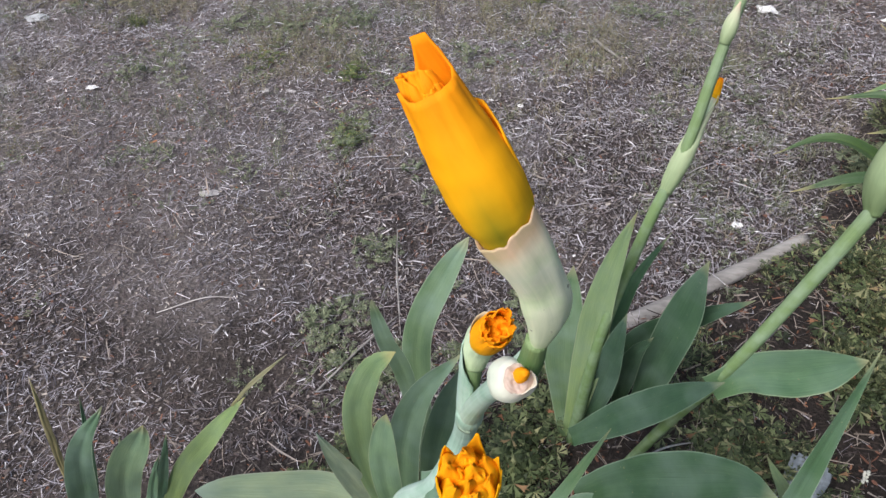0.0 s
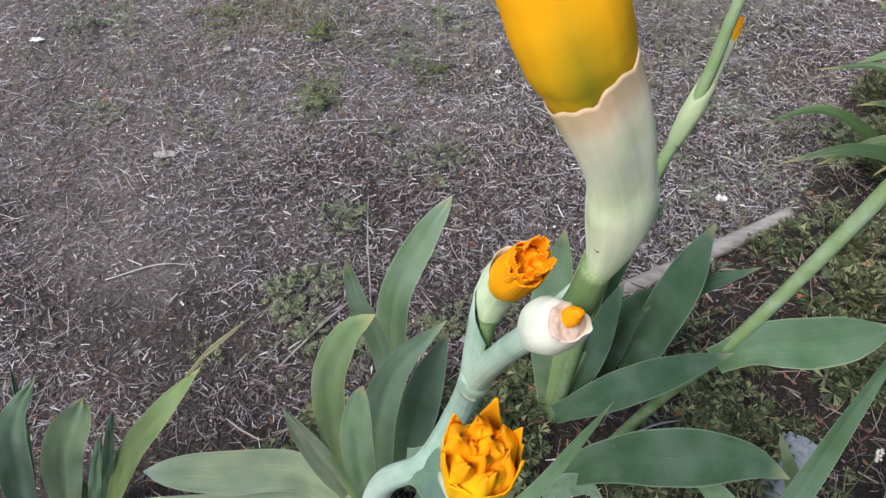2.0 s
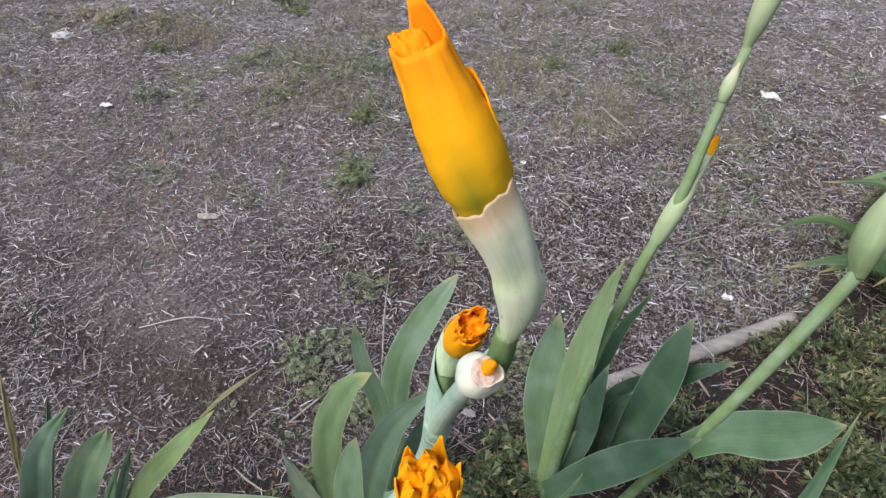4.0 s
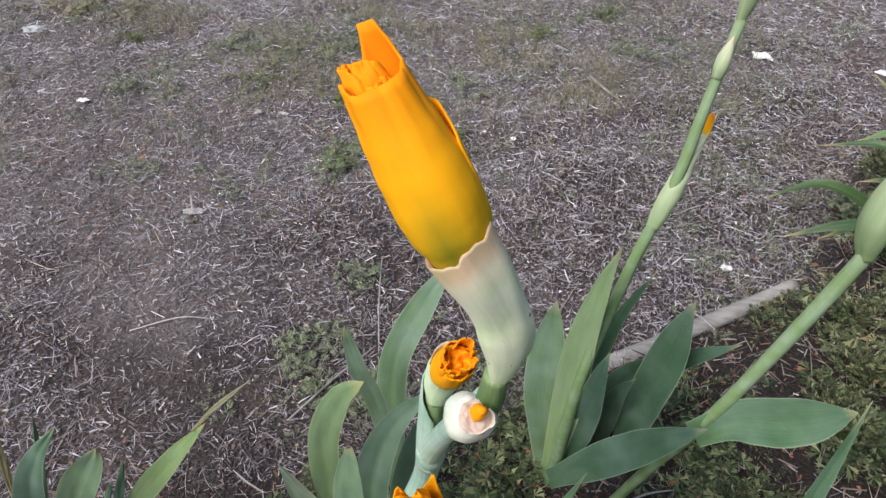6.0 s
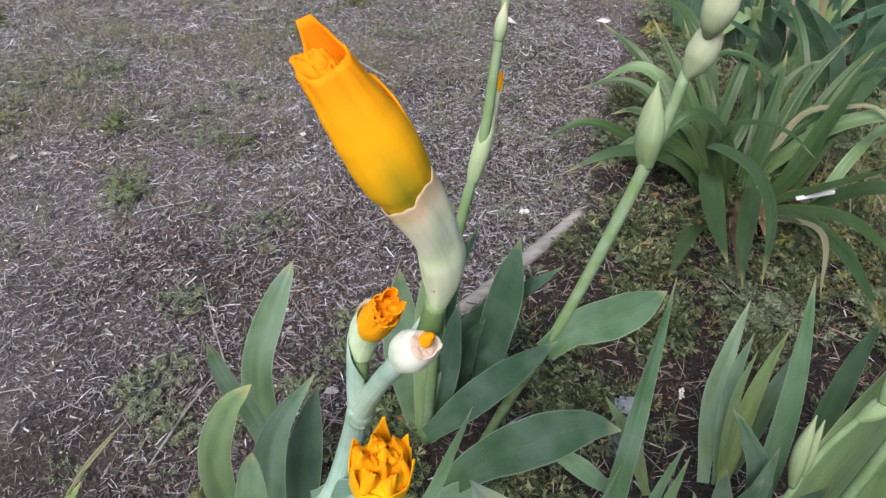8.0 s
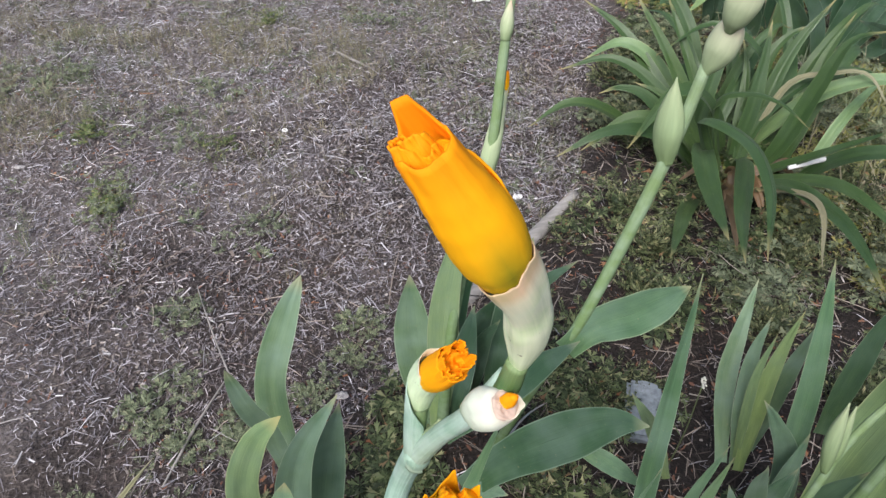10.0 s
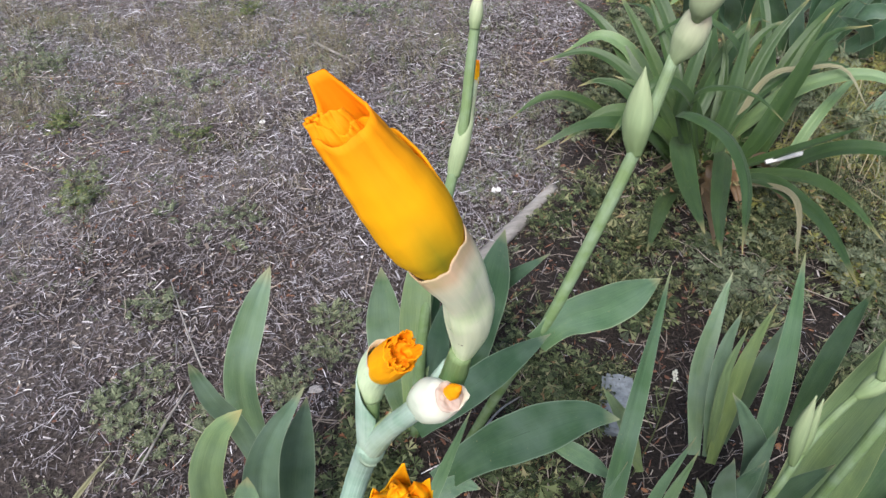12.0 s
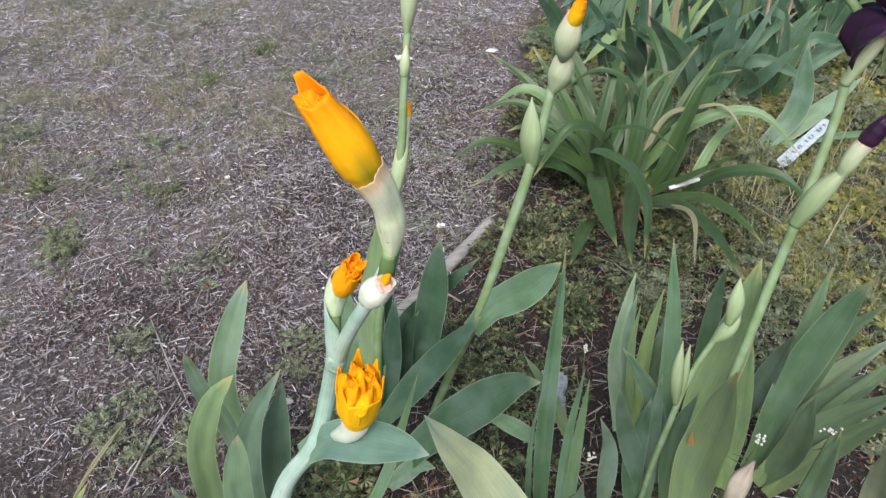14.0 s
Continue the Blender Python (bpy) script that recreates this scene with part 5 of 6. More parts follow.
sh_line, (sh_side, sh_up) = spline(SHEATH_LINE, 14)[0], frame_of(SHEATH_LINE[0], SHEATH_LINE[-1])[1:]
sheet(iris_b, "sheath", sh_line, sh_side, sh_up, 0.0086, -2.4, 6.6, lambda a, u: 0.48 + 0.52 * max(0.0, 1 - abs(u - 0.5) * 2) ** 1.2, (0.70, 0.92, 1.0, 0.92, 0.70, 0.45), POD, frill=0.04, seed=5.1)
leaf(iris_b, [(0.137, 0.530, 0.020), (0.125, 0.549, 0.123), (0.119, 0.564, 0.220), (0.122, 0.576, 0.321)], 0.051, "broad", "grey")
leaf(iris_b, [(0.137, 0.530, 0.020), (0.147, 0.537, 0.193), (0.150, 0.531, 0.306), (0.158, 0.515, 0.411), (0.165, 0.500, 0.477)], 0.038, "pale")
leaf(iris_b, [(0.137, 0.530, 0.020), (0.168, 0.553, 0.195), (0.187, 0.558, 0.314), (0.213, 0.552, 0.402)], 0.021)
leaf(iris_b, [(0.219, 0.542, 0.050), (0.234, 0.543, 0.193), (0.244, 0.535, 0.299), (0.248, 0.525, 0.390)], 0.047, "broad", "dark")
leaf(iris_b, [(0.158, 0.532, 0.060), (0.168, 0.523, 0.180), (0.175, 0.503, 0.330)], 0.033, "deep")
leaf(iris_b, [(0.198, 0.577, 0.060), (0.208, 0.584, 0.166), (0.252, 0.557, 0.253), (0.299, 0.512, 0.349)], 0.031)
leaf(iris_b, [(0.197, 0.560, 0.060), (0.198, 0.532, 0.211), (0.208, 0.506, 0.288)], 0.025)

# ---- the iris with swollen pods on a leaning stem ----
iris_c = thing("iris", (0.19, 0.455, 0.0), "bearded iris with a leaning stem of swollen green pods", "iris", "irises in the bed")
tube("flower_stem", iris_c, [(0.200, 0.490, -0.005), (0.236, 0.466, 0.18), (0.258, 0.438, 0.312), (0.292, 0.437, 0.435), (0.326, 0.444, 0.553), (0.341, 0.449, 0.626)], [0.0068, 0.0065, 0.0061, 0.0059, 0.0059, 0.0048], STEM_GREEN, 40, 16, 0.012)
tube("bud_spathe", iris_c, [(0.322, 0.443, 0.535), (0.320, 0.447, 0.562), (0.323, 0.458, 0.610)], [0.0068, 0.0108, 0.0134, 0.0112, 0.0062, 0.0006], POD_GREEN, 30, 24, 0.12, 2, 0.2, flat=0.8)
tube("bud_spathe", iris_c, [(0.340, 0.449, 0.616), (0.345, 0.444, 0.641), (0.3455, 0.4385, 0.668)], [0.0050, 0.0106, 0.0132, 0.0116, 0.0040], POD, 30, 24, 0.10, 2, 1.2, flat=0.85)
bud = tube("bud_spathe", iris_c, [(0.3400, 0.436, 0.658), (0.3376, 0.428, 0.686), (0.3377, 0.422, 0.712)], [0.0040, 0.0108, 0.0134, 0.0112, 0.0066], POD, 30, 24, 0.10, 2, 2.2, flat=0.85)
petals(bud, (0.3378, 0.424, 0.698), (0.3392, 0.4150, 0.727), 0.0074, 5.0)
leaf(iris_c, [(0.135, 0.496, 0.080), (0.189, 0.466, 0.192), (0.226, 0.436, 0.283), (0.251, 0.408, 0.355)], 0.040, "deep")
leaf(iris_c, [(0.252, 0.432, 0.308), (0.277, 0.423, 0.348), (0.304, 0.402, 0.385), (0.336, 0.380, 0.437)], 0.043, "broad")
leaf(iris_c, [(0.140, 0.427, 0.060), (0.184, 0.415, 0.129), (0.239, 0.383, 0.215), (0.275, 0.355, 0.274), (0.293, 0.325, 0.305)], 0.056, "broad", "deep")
leaf(iris_c, [(0.021, 0.332, 0.040), (0.094, 0.343, 0.186), (0.132, 0.349, 0.307), (0.146, 0.349, 0.363)], 0.015)
leaf(iris_c, [(0.258, 0.383, 0.183), (0.287, 0.360, 0.171), (0.323, 0.328, 0.147)], 0.023)
leaf(iris_c, [(0.120, 0.410, 0.050), (0.161, 0.410, 0.079), (0.185, 0.392, 0.086)], 0.027)

# ---- front fan ----
fan_front = thing("iris", (0.28, 0.235, 0.0), "fan of narrow folded iris leaves beside one broad yellowed leaf", "iris", "irises in the bed")
leaf(fan_front, [(0.269, 0.237, 0.050), (0.288, 0.291, 0.204), (0.307, 0.327, 0.331), (0.328, 0.365, 0.473)], 0.021, "keel")
leaf(fan_front, [(0.290, 0.236, 0.050), (0.283, 0.244, 0.286), (0.272, 0.230, 0.450)], 0.012, "keel")
leaf(fan_front, [(0.301, 0.232, 0.050), (0.290, 0.236, 0.293), (0.276, 0.225, 0.436)], 0.014, "keel")
leaf(fan_front, [(0.262, 0.257, 0.050), (0.247, 0.262, 0.272), (0.240, 0.250, 0.394)], 0.007)
leaf(fan_front, [(0.271, 0.188, 0.050), (0.175, 0.228, 0.300), (0.136, 0.231, 0.393), (0.107, 0.230, 0.464)], 0.060, "yellow", "flat")
leaf(fan_front, [(0.402, 0.367, 0.040), (0.343, 0.363, 0.203), (0.282, 0.350, 0.332)], 0.018, "pale")
leaf(fan_front, [(0.319, 0.233, 0.050), (0.268, 0.190, 0.251), (0.225, 0.147, 0.406)], 0.017)

# ---- the iris with small pods, among many leaves ----
iris_d = thing("iris", (0.47, 0.28, 0.0), "dense bearded iris with a short stem of small pale pods", "iris", "irises in the bed")
tube("flower_stem", iris_d, [(0.425, 0.235, -0.005), (0.402, 0.222, 0.20), (0.407, 0.224, 0.292), (0.424, 0.234, 0.351), (0.443, 0.238, 0.395), (0.458, 0.237, 0.424)], [0.0046, 0.0042, 0.0038, 0.0036, 0.0034, 0.0030], STEM_GREEN, 34, 14, 0.012)
tube("bud_spathe", iris_d, [(0.412, 0.229, 0.320), (0.409, 0.238, 0.360), (0.411, 0.247, 0.408)], [0.0034, 0.0062, 0.0068, 0.0046, 0.0006], POD_GREEN, 24, 14, 0.08, 2, 0.5)
tube("bud_spathe", iris_d, [(0.418, 0.231, 0.335), (0.421, 0.240, 0.365), (0.424, 0.247, 0.396)], [0.0032, 0.0050, 0.0048, 0.0030, 0.0006], POD_GREEN, 20, 12, 0.08, 2, 1.5)
tube("bud_spathe", iris_d, [(0.446, 0.238, 0.402), (0.460, 0.238, 0.414), (0.474, 0.240, 0.434)], [0.0038, 0.0078, 0.0088, 0.0062, 0.0008], POD_GREEN, 24, 14, 0.08, 2, 2.5)
tube("bud_spathe", iris_d, [(0.458, 0.237, 0.424), (0.466, 0.244, 0.445), (0.474, 0.256, 0.470)], [0.0038, 0.0076, 0.0084, 0.0056, 0.0006], POD_GREEN, 24, 14, 0.08, 2, 3.5)
tube("bud_spathe", iris_d, [(0.345, 0.088, 0.375), (0.353, 0.092, 0.404), (0.368, 0.098, 0.424)], [0.0030, 0.0072, 0.0086, 0.0064, 0.0010], BROWN_SPATHE, 30, 22, 0.30, 3, 0.5, label="dry papery brown spathe")
leaf(iris_d, [(0.478, 0.361, 0.050), (0.503, 0.426, 0.129), (0.533, 0.464, 0.182), (0.569, 0.501, 0.235)], 0.026)
leaf(iris_d, [(0.494, 0.354, 0.050), (0.475, 0.387, 0.235), (0.474, 0.392, 0.324)], 0.022)
leaf(iris_d, [(0.494, 0.354, 0.050), (0.468, 0.368, 0.234), (0.458, 0.365, 0.335)], 0.012)
leaf(iris_d, [(0.492, 0.344, 0.050), (0.501, 0.373, 0.188), (0.510, 0.385, 0.268), (0.518, 0.390, 0.318)], 0.021)
leaf(iris_d, [(0.523, 0.365, 0.050), (0.524, 0.373, 0.216), (0.524, 0.372, 0.319)], 0.022)
leaf(iris_d, [(0.474, 0.268, 0.050), (0.488, 0.309, 0.219), (0.489, 0.336, 0.324), (0.484, 0.368, 0.435)], 0.025)
leaf(iris_d, [(0.451, 0.249, 0.050), (0.360, 0.239, 0.281), (0.310, 0.219, 0.413)], 0.026)
leaf(iris_d, [(0.465, 0.253, 0.080), (0.429, 0.268, 0.252), (0.391, 0.278, 0.336), (0.365, 0.283, 0.380)], 0.026)
leaf(iris_d, [(0.464, 0.225, 0.080), (0.486, 0.246, 0.249), (0.499, 0.253, 0.378), (0.502, 0.261, 0.483)], 0.049, "broad")
leaf(iris_d, [(0.579, 0.331, 0.120), (0.544, 0.326, 0.333), (0.526, 0.317, 0.420)], 0.024)
leaf(iris_d, [(0.460, 0.197, 0.100), (0.394, 0.172, 0.289), (0.340, 0.147, 0.420)], 0.015, "dead")
leaf(iris_d, [(0.413, 0.145, 0.080), (0.376, 0.149, 0.303), (0.347, 0.131, 0.445), (0.310, 0.110, 0.561)], 0.048, "broad", "lime")
leaf(iris_d, [(0.648, 0.293, 0.060), (0.618, 0.267, 0.216), (0.581, 0.236, 0.358)], 0.032)
leaf(iris_d, [(0.381, 0.260, 0.050), (0.353, 0.247, 0.227), (0.319, 0.242, 0.328)], 0.023, "grey")
leaf(iris_d, [(0.418, 0.244, 0.050), (0.393, 0.245, 0.207), (0.371, 0.229, 0.352)], 0.027)
leaf(iris_d, [(0.437, 0.236, 0.050), (0.422, 0.253, 0.216), (0.410, 0.257, 0.340)], 0.022, "grey")
leaf(iris_d, [(0.560, 0.222, 0.050), (0.546, 0.235, 0.207), (0.520, 0.243, 0.364)], 0.030, "lime")
leaf(iris_d, [(0.462, 0.225, 0.050), (0.426, 0.222, 0.244), (0.402, 0.199, 0.383)], 0.026)

# ---- the iris with dark purple flowers ----
iris_e = thing("iris", (0.62, 0.23, 0.0), "bearded iris with broad leaves and dark purple blooms", "iris", "irises in the bed")
tube("flower_stem", iris_e, [(0.462, 0.205, -0.005), (0.470, 0.214, 0.20), (0.480, 0.224, 0.401), (0.510, 0.247, 0.497), (0.514, 0.250, 0.540), (0.537, 0.270, 0.631), (0.541, 0.280, 0.680)], [0.0058, 0.0056, 0.0054, 0.0052, 0.0050, 0.0047, 0.0042], STEM_GREEN, 44, 16, 0.012)
tube("bud_spathe", iris_e, [(0.513, 0.250, 0.533), (0.523, 0.247, 0.568), (0.534, 0.239, 0.600)], [0.0060, 0.0092, 0.0108, 0.0086, 0.0044], POD_GREEN, 26, 16, 0.07, 2, 0.6)
bud = tube("bud_spathe", iris_e, [(0.532, 0.240, 0.592), (0.537, 0.238, 0.619), (0.541, 0.234, 0.636)], [0.0046, 0.0078, 0.0086, 0.0078], POD, 24, 16, 0.07, 2, 1.6, 0.002, True)
petals(bud, (0.539, 0.236, 0.628), (0.546, 0.228, 0.662), 0.0085, 9.0, material=PURPLE)
bud = tube("bud_spathe", iris_e, [(0.540, 0.278, 0.668), (0.547, 0.275, 0.694), (0.556, 0.271, 0.722)], [0.0050, 0.0066, 0.0076, 0.0066], POD, 24, 16, 0.09, 2, 2.6, 0.003, True)


def bloom(parent, place, size, seed):
    """An open iris bloom: three upright and three hanging petals, all waved at the rim."""
    o = off(parent)
    place = Vector(place)
    for i in range(6):
        a0 = i * math.pi / 3 + seed
        rise = 1 if i % 2 else -1
        verts, uvs, faces = [], [], []
        nu, nv = 17, 15
        for iu in range(nu):
            for iv in range(nv):
                u, v = iu / (nu - 1) - 0.5, iv / (nv - 1)
                w = size * 0.95 * math.sin(math.pi * min(v * 0.62 + 0.08, 1)) ** 0.8
                out = size * (0.75 * math.sin(v * 1.9) if rise < 0 else 0.55 * math.sin(v * 2.6))
                z = size * ((0.35 * math.sin(v * 2.2) - 0.95 * v * v) if rise < 0 else 1.15 * v)
                wave = size * 0.10 * v * math.sin(u * 14 + i + v * 5)
                d = Vector((math.cos(a0), math.sin(a0), 0))
                s = Vector((-math.sin(a0), math.cos(a0), 0))
                verts.append(place + d * (out - abs(u) * size * 0.35 * v * rise + wave * 0.6) + s * (u * 2 * w * 0.78) + Vector((0, 0, z + wave)) - o)
                uvs.append((u + 0.5, v))
        for iu in range(nu - 1):
            for iv in range(nv - 1):
                q = iu * nv + iv
                faces.append((q, q + nv, q + nv + 1, q + 1))
        ob = mesh_object("petal", verts, faces, PURPLE, parent, "", uvs)
        sol = ob.modifiers.new("thickness", "SOLIDIFY")
        sol.thickness, sol.offset = 0.0008, 0


bloom(bud, (0.571, 0.263, 0.724), 0.048, 0.4)
tube("flower_stem", iris_e, [(0.551, 0.274, 0.708), (0.558, 0.305, 0.722), (0.562, 0.330, 0.732)], [0.0050, 0.0042, 0.0040], STEM_GREEN, 14, 12, 0.012)
bud = tube("bud_spathe", iris_e, [(0.561, 0.326, 0.730), (0.563, 0.337, 0.740)], [0.0045, 0.0070], BRACT, 12, 14, 0.09, 2, 2.6, 0.003, True)
bloom(bud, (0.564, 0.340, 0.742), 0.024, 1.1)
leaf(iris_e, [(0.659, 0.255, 0.030), (0.662, 0.267, 0.231), (0.656, 0.272, 0.340), (0.651, 0.273, 0.409)], 0.029, "pale")
leaf(iris_e, [(0.617, 0.228, 0.050), (0.622, 0.235, 0.228), (0.619, 0.221, 0.383), (0.614, 0.207, 0.459)], 0.042, "broad", material=GREEN)
leaf(iris_e, [(0.638, 0.239, 0.050), (0.646, 0.231, 0.233), (0.643, 0.218, 0.348), (0.638, 0.191, 0.428)], 0.030, "pale")
leaf(iris_e, [(0.638, 0.239, 0.050), (0.652, 0.218, 0.234), (0.652, 0.173, 0.386)], 0.033, "yellow")
leaf(iris_e, [(0.632, 0.221, 0.050), (0.636, 0.193, 0.236), (0.623, 0.141, 0.386)], 0.037, "pale")
leaf(iris_e, [(0.630, 0.212, 0.050), (0.634, 0.181, 0.234), (0.617, 0.142, 0.411)], 0.024, "pale")
leaf(iris_e, [(0.614, 0.189, 0.050), (0.601, 0.143, 0.239), (0.567, 0.094, 0.399)], 0.028, "pale")
leaf(iris_e, [(0.612, 0.210, 0.050), (0.606, 0.172, 0.232), (0.573, 0.105, 0.410)], 0.032, "pale")
leaf(iris_e, [(0.589, 0.119, 0.050), (0.537, 0.113, 0.252), (0.483, 0.100, 0.405)], 0.028, material=GREEN)
leaf(iris_e, [(0.681, 0.079, 0.050), (0.611, 0.081, 0.215), (0.519, 0.070, 0.401)], 0.032, "yellow")
leaf(iris_e, [(0.619, 0.207, 0.050), (0.586, 0.175, 0.203), (0.531, 0.157, 0.359)], 0.037, "pale")

# ---- strap-leaved clump ----
clump = thing("strap_leaved_clump", (0.85, 0.89, 0.0), "arching dark green strap leaves with dry ones below", "clump plant")
leaf(clump, [(0.843, 0.902, 0.000), (0.769, 1.046, 0.143), (0.729, 1.152, 0.219), (0.676, 1.247, 0.257)], 0.031, "strap")
leaf(clump, [(0.832, 0.905, 0.000), (0.756, 1.014, 0.147), (0.678, 1.095, 0.203), (0.584, 1.141, 0.171)], 0.027, "strap")
leaf(clump, [(0.843, 0.902, 0.000), (0.776, 1.028, 0.196), (0.728, 1.140, 0.308)], 0.027, "strap")
leaf(clump, [(0.854, 0.898, 0.000), (0.809, 1.034, 0.199), (0.791, 1.133, 0.302)], 0.022, "strap")
leaf(clump, [(0.827, 0.907, 0.000), (0.718, 0.994, 0.155), (0.665, 1.028, 0.182), (0.621, 1.038, 0.172)], 0.029, "strap")
leaf(clump, [(0.839, 0.885, 0.000), (0.747, 0.886, 0.179), (0.746, 0.772, 0.222), (0.704, 0.657, 0.227), (0.611, 0.533, 0.222)], 0.031, "strap")
leaf(clump, [(0.834, 0.898, 0.020), (0.766, 0.886, 0.116), (0.694, 0.755, 0.136), (0.635, 0.629, 0.162)], 0.040, "strap")
leaf(clump, [(0.814, 0.881, 0.010), (0.706, 0.810, 0.059), (0.559, 0.655, 0.123)], 0.028, "strap")
leaf(clump, [(0.855, 0.886, 0.010), (0.830, 0.842, 0.107), (0.712, 0.692, 0.135), (0.634, 0.584, 0.158)], 0.034, "strap")
leaf(clump, [(0.855, 0.880, 0.000), (0.874, 0.802, 0.077), (0.888, 0.699, 0.148), (0.885, 0.610, 0.170), (0.873, 0.525, 0.169)], 0.026, "strap")
leaf(clump, [(0.855, 0.880, 0.000), (0.854, 0.759, 0.107), (0.827, 0.631, 0.159), (0.794, 0.541, 0.180), (0.754, 0.455, 0.189)], 0.028, "strap")
leaf(clump, [(0.865, 0.895, 0.000), (0.918, 0.933, 0.139), (0.976, 0.966, 0.242), (1.050, 0.982, 0.322)], 0.027, "strap")
leaf(clump, [(0.865, 0.895, 0.000), (0.906, 0.855, 0.091), (0.942, 0.852, 0.229), (0.969, 0.850, 0.315), (1.007, 0.812, 0.349)], 0.034, "strap")
leaf(clump, [(0.853, 0.917, 0.000), (0.793, 0.915, 0.184), (0.802, 0.864, 0.241), (0.808, 0.793, 0.266), (0.800, 0.714, 0.270)], 0.014, "strap")
leaf(clump, [(0.859, 0.897, 0.000), (0.928, 0.973, 0.188), (0.973, 0.991, 0.248), (1.023, 0.981, 0.274)], 0.028, "strap")
leaf(clump, [(0.865, 0.895, 0.000), (0.906, 0.791, 0.125), (0.931, 0.733, 0.196), (0.957, 0.685, 0.257)], 0.021, "strap")
leaf(clump, [(0.854, 0.898, 0.000), (0.883, 0.920, 0.142), (0.901, 0.949, 0.230), (0.917, 0.981, 0.300)], 0.028, "strap")
leaf(clump, [(0.865, 0.895, 0.000), (0.925, 0.906, 0.198), (0.973, 0.863, 0.246), (1.007, 0.822, 0.262), (1.021, 0.758, 0.221)], 0.012, "strap", "dry")
leaf(clump, [(0.854, 0.898, 0.000), (0.888, 0.947, 0.110), (0.916, 1.000, 0.186), (0.927, 1.048, 0.230)], 0.021, "strap")
leaf(clump, [(0.850, 0.882, 0.000), (0.901, 0.907, 0.135), (0.967, 0.892, 0.217), (1.022, 0.859, 0.248), (1.067, 0.807, 0.237)], 0.021, "strap")
leaf(clump, [(0.850, 0.882, 0.000), (0.833, 0.680, 0.148), (0.740, 0.541, 0.149)], 0.013, "strap", "dry")
leaf(clump, [(0.838, 0.904, 0.000), (0.780, 0.975, 0.128), (0.740, 1.014, 0.163), (0.700, 1.046, 0.176)], 0.024, "strap")
leaf(clump, [(0.891, 0.905, 0.000), (1.009, 0.932, 0.133), (1.075, 0.975, 0.207), (1.139, 1.006, 0.263)], 0.028, "strap")
CR = random.Random(21)
for k in range(26):
    a = CR.uniform(0, 6.28)
    b = Vector((0.88 + CR.gauss(0, 0.05), 0.93 + CR.gauss(0, 0.05), 0.0))
    d = Vector((math.cos(a), math.sin(a), 0))
    if d.y < -0.2 and d.x < 0.4:
        d = -d
    ln, hh = CR.uniform(0.16, 0.34), CR.uniform(0.12, 0.30)
    leaf(clump, [b, b + d * ln * 0.35 + Vector((0, 0, hh * 0.75)), b + d * ln * 0.75 + Vector((0, 0, hh)), b + d * ln * 1.1 + Vector((0, 0, hh * CR.uniform(0.5, 0.95)))], CR.uniform(0.020, 0.034), "strap", *(["lime"] if CR.random() < 0.10 else []))
for k in range(12):
    a = CR.uniform(3.0, 6.6)
    b = Vector((0.85 + CR.gauss(0, 0.04), 0.87 + CR.gauss(0, 0.012), 0.02))
    d = Vector((math.cos(a), math.sin(a), 0))
    ln = CR.uniform(0.07, 0.17)
    leaf(clump, [b, b + d * ln * 0.5 + Vector((0, 0, 0.05)), b + d * ln + Vector((0, 0, 0.012))], CR.uniform(0.010, 0.02), "brown", name="dead_leaf")


# ---- irises farther back ----
def back_fan(x, y, count, height, seed):
    r = random.Random(seed)
    f = thing("iris", (x, y, 0.0), "dense clump of upright green iris leaves behind the strap leaves", "iris", "irises at the back")
    lean = r.uniform(-0.25, 0.25)
    for k in range(count):
        s = (k + 0.5) / count * 2 - 1 + r.gauss(0, 0.12)
        h = height * r.uniform(0.7, 1.1) * (1 - 0.25 * abs(s))
        b = Vector((x + s * 0.05 + r.gauss(0, 0.015), y + r.gauss(0, 0.012), 0.0))
        t = b + Vector((s * 0.22 + lean * h + r.gauss(0, 0.012), r.gauss(-0.02, 0.05), h))
        m = b.lerp(t, 0.55) + Vector((-s * 0.04, r.gauss(0, 0.015), 0.012))
        droop = r.random() < 0.25
        if droop:
            t = t + Vector((s * 0.12, -0.05, -0.14))
        leaf(f, [b, m, t], r.uniform(0.022, 0.040), "plain", *(["dry"] if r.random() < 0.03 else ["lime"] if r.random() < 0.16 else ["dark"]))


for i, (x, y, c, h) in enumerate(((1.22, 1.30, 9, 0.36), (1.34, 1.20, 8, 0.34), (1.12, 1.55, 8, 0.36), (1.22, 1.42, 9, 0.40), (1.42, 1.50, 11, 0.46), (1.60, 1.34, 11, 0.44), (1.80, 1.26, 11, 0.44), (1.98, 1.12, 10, 0.44),
                                  (1.40, 1.80, 10, 0.46), (1.72, 1.66, 11, 0.48), (2.05, 1.50, 11, 0.48), (1.52, 1.14, 7, 0.34), (1.95, 1.85, 10, 0.5), (2.3, 1.4, 10, 0.5))):
    back_fan(x, y, int(c * 1.5), h, 50 + i)
back = thing("iris", (1.27, 0.93, 0.0), "single broad wavy pale iris leaf beside the label", "iris", "irises at the back")
leaf(back, [(1.27, 0.93, 0.01), (1.36, 0.925, 0.13), (1.345, 0.95, 0.29)], 0.052, "grey")
leaf(back, [(1.28, 0.93, 0.01), (1.42, 0.92, 0.10), (1.56, 0.93, 0.17)], 0.044, "grey")
leaf(back, [(1.27, 0.94, 0.01), (1.42, 0.86, 0.07), (1.60, 0.80, 0.08)], 0.018)


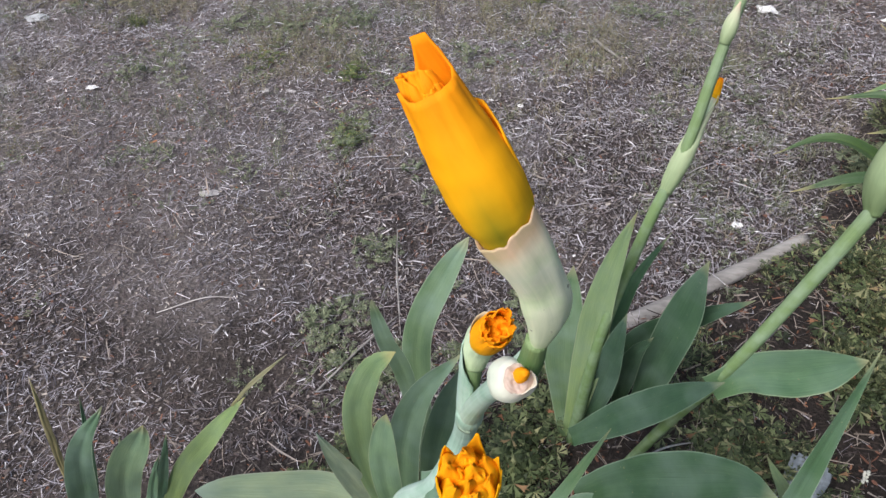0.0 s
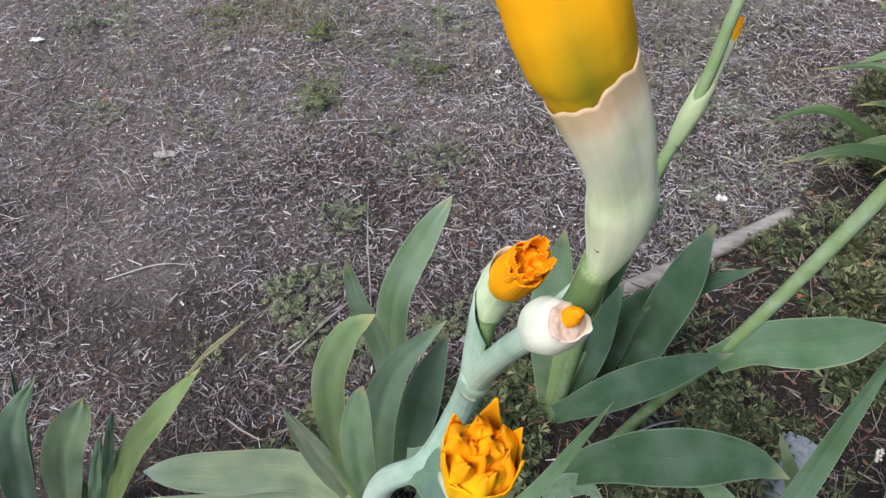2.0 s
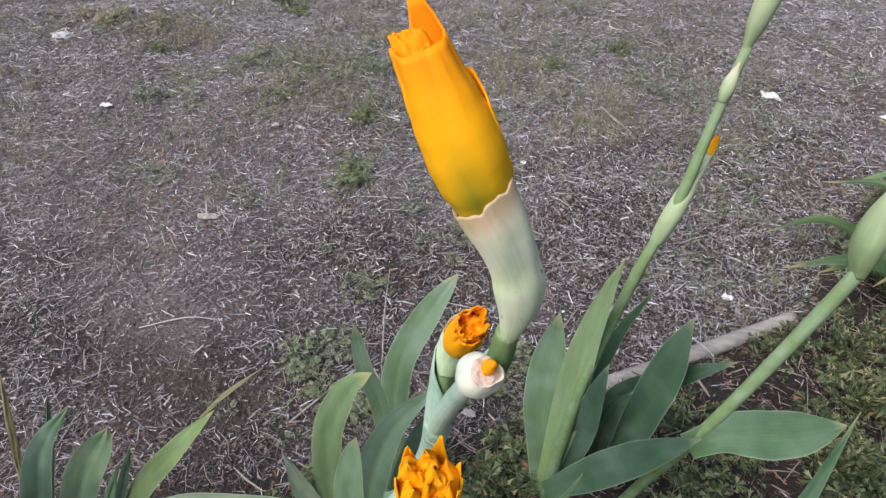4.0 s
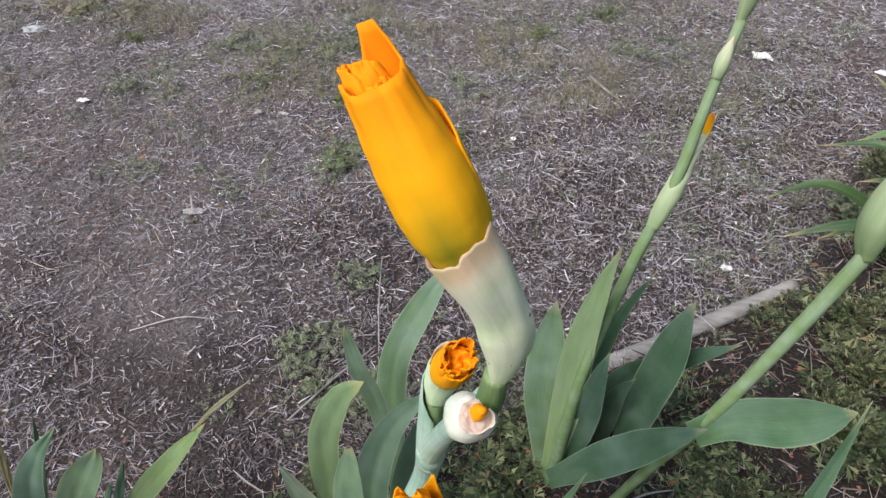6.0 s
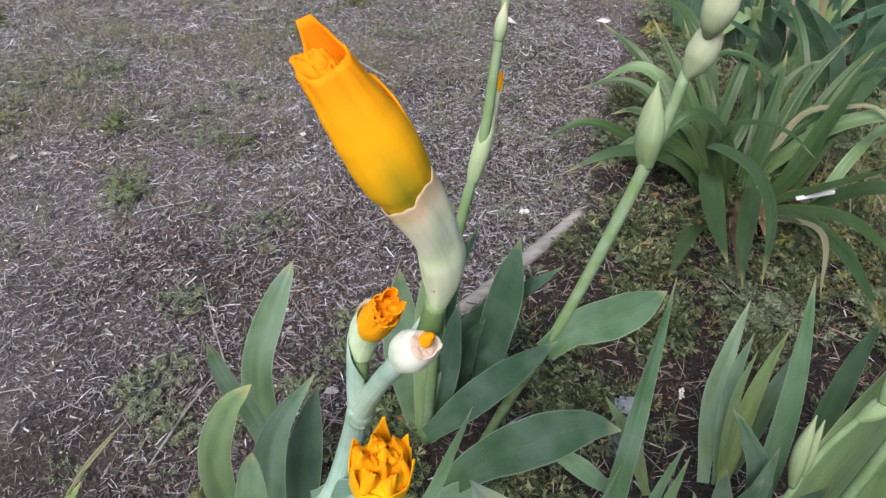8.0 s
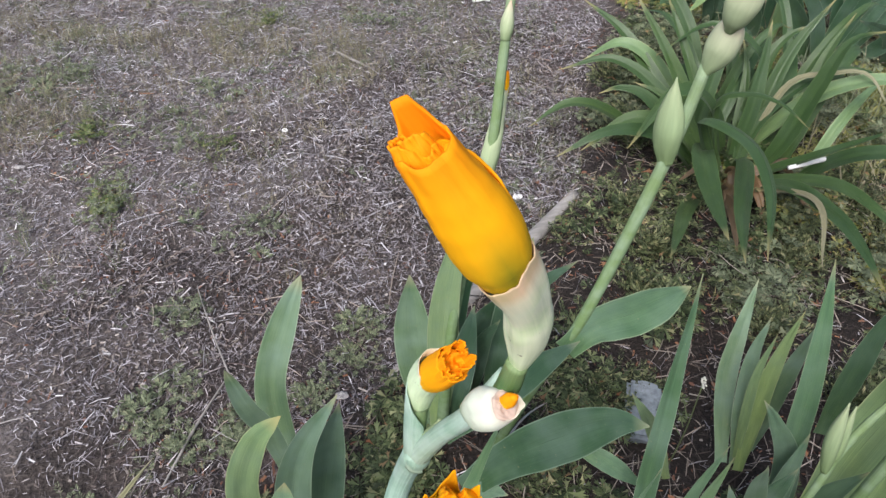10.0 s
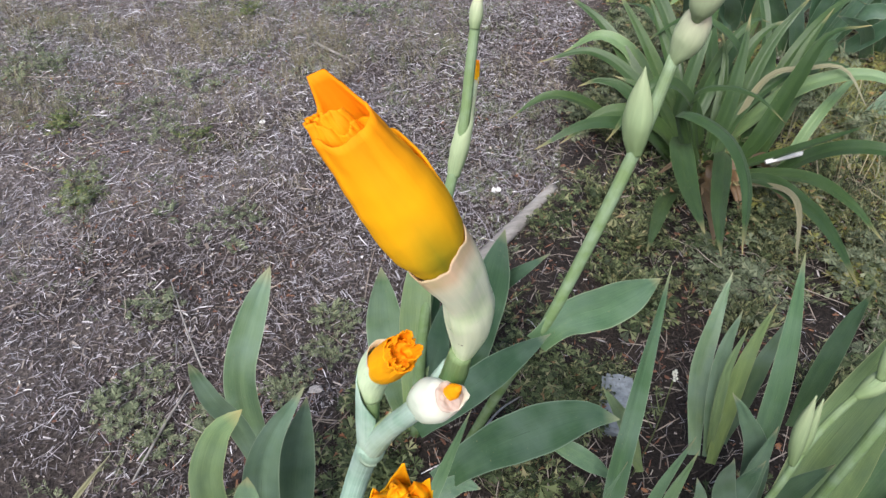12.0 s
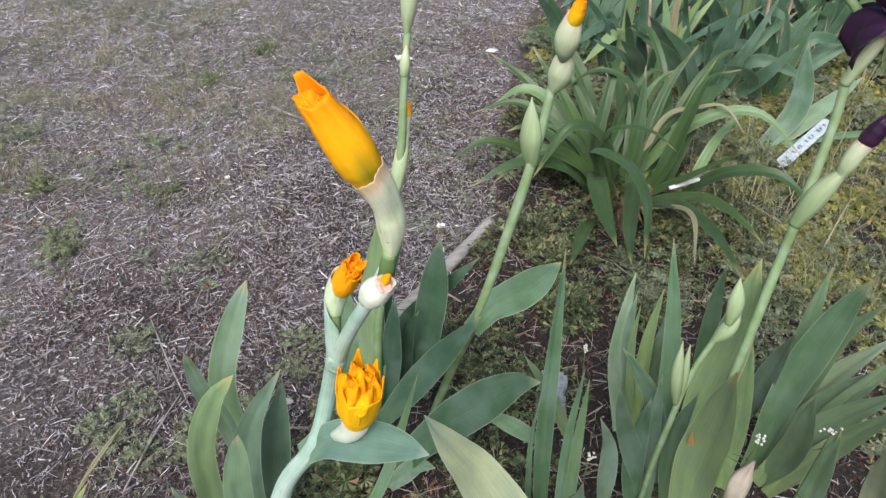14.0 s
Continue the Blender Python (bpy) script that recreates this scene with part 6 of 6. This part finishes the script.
# ---- white-flowered weeds ----
def wild_flower(base, head, seed):
    r = random.Random(seed)
    t = thing("wild_flower", base, "thin weed stalk with a small cluster of white flowers", "wild flower", "white weeds")
    b, h = Vector(base), Vector(head)
    tube("stalk", t, [b, b.lerp(h, 0.5) + Vector((0.006, 0, 0.004)), h], [0.0011, 0.0009, 0.0007], WEED, 12, 6)
    for k in range(10):
        c = h + Vector((r.gauss(0, 0.0036), r.gauss(0, 0.0036), r.gauss(0.002, 0.0015)))
        bm = bmesh.new()
        bmesh.ops.create_icosphere(bm, subdivisions=2, radius=0.0014)
        for v in bm.verts:
            v.co *= 1 + 0.5 * noise.noise(v.co * 600 + Vector((k, seed, 0)))
        me = bpy.data.meshes.new("blossom")
        bm.to_mesh(me)
        bm.free()
        me.materials.append(WHITE_BLOOM)
        o = new("blossom", me)
        o.parent, o.location = t, c - b
    for k in range(3):
        a = r.uniform(0, 6.28)
        s = b.lerp(h, r.uniform(0.55, 0.9))
        tube("side_stalk", t, [s, s + Vector((math.cos(a) * 0.018, math.sin(a) * 0.018, 0.010))], [0.0007, 0.0005], WEED, 6, 5)


wild_flower((0.395, 0.370, 0.02), (0.378, 0.358, 0.290), 1)
wild_flower((0.55, 0.13, 0.02), (0.489, 0.108, 0.386), 2)
wild_flower((0.46, 0.17, 0.02), (0.438, 0.140, 0.357), 3)
wild_flower((0.31, 0.25, 0.02), (0.293, 0.217, 0.302), 4)


# ---- dried spathes among the irises at the back ----
def dried_spathe(x, y, z, seed):
    r = random.Random(seed)
    t = thing("dried_flower_stalk", (x, y, 0.0), "dry tan flower stalk with a papery spathe", "dry stalk", "dry stalks at the back")
    top = Vector((x + r.uniform(-0.03, 0.03), y + r.uniform(-0.02, 0.02), z))
    tube("stalk", t, [(x, y, 0.0), Vector((x, y, 0)).lerp(top, 0.5) + Vector((0.01, 0, 0)), top], [0.0045, 0.0040, 0.0036], DRIED, 16, 10, 0.05)
    tube("dry_spathe", t, [top, top + Vector((0.006, -0.004, 0.030)), top + Vector((0.014, -0.006, 0.062))], [0.0040, 0.0095, 0.0080, 0.0010], DRIED, 18, 12, 0.16, 2, seed)


DRIED = skin_mat("spathe_straw", [(0.0, (0.34, 0.30, 0.18)), (0.5, (0.52, 0.42, 0.31)), (1.0, (0.50, 0.34, 0.26))], streak=12, glow=0.15)
for i, (x, y, z) in enumerate(((1.17, 1.27, 0.30), (1.27, 1.33, 0.34), (1.48, 1.20, 0.32), (1.60, 1.25, 0.38), (1.40, 1.42, 0.40))):
    dried_spathe(x, y, z, i + 1)
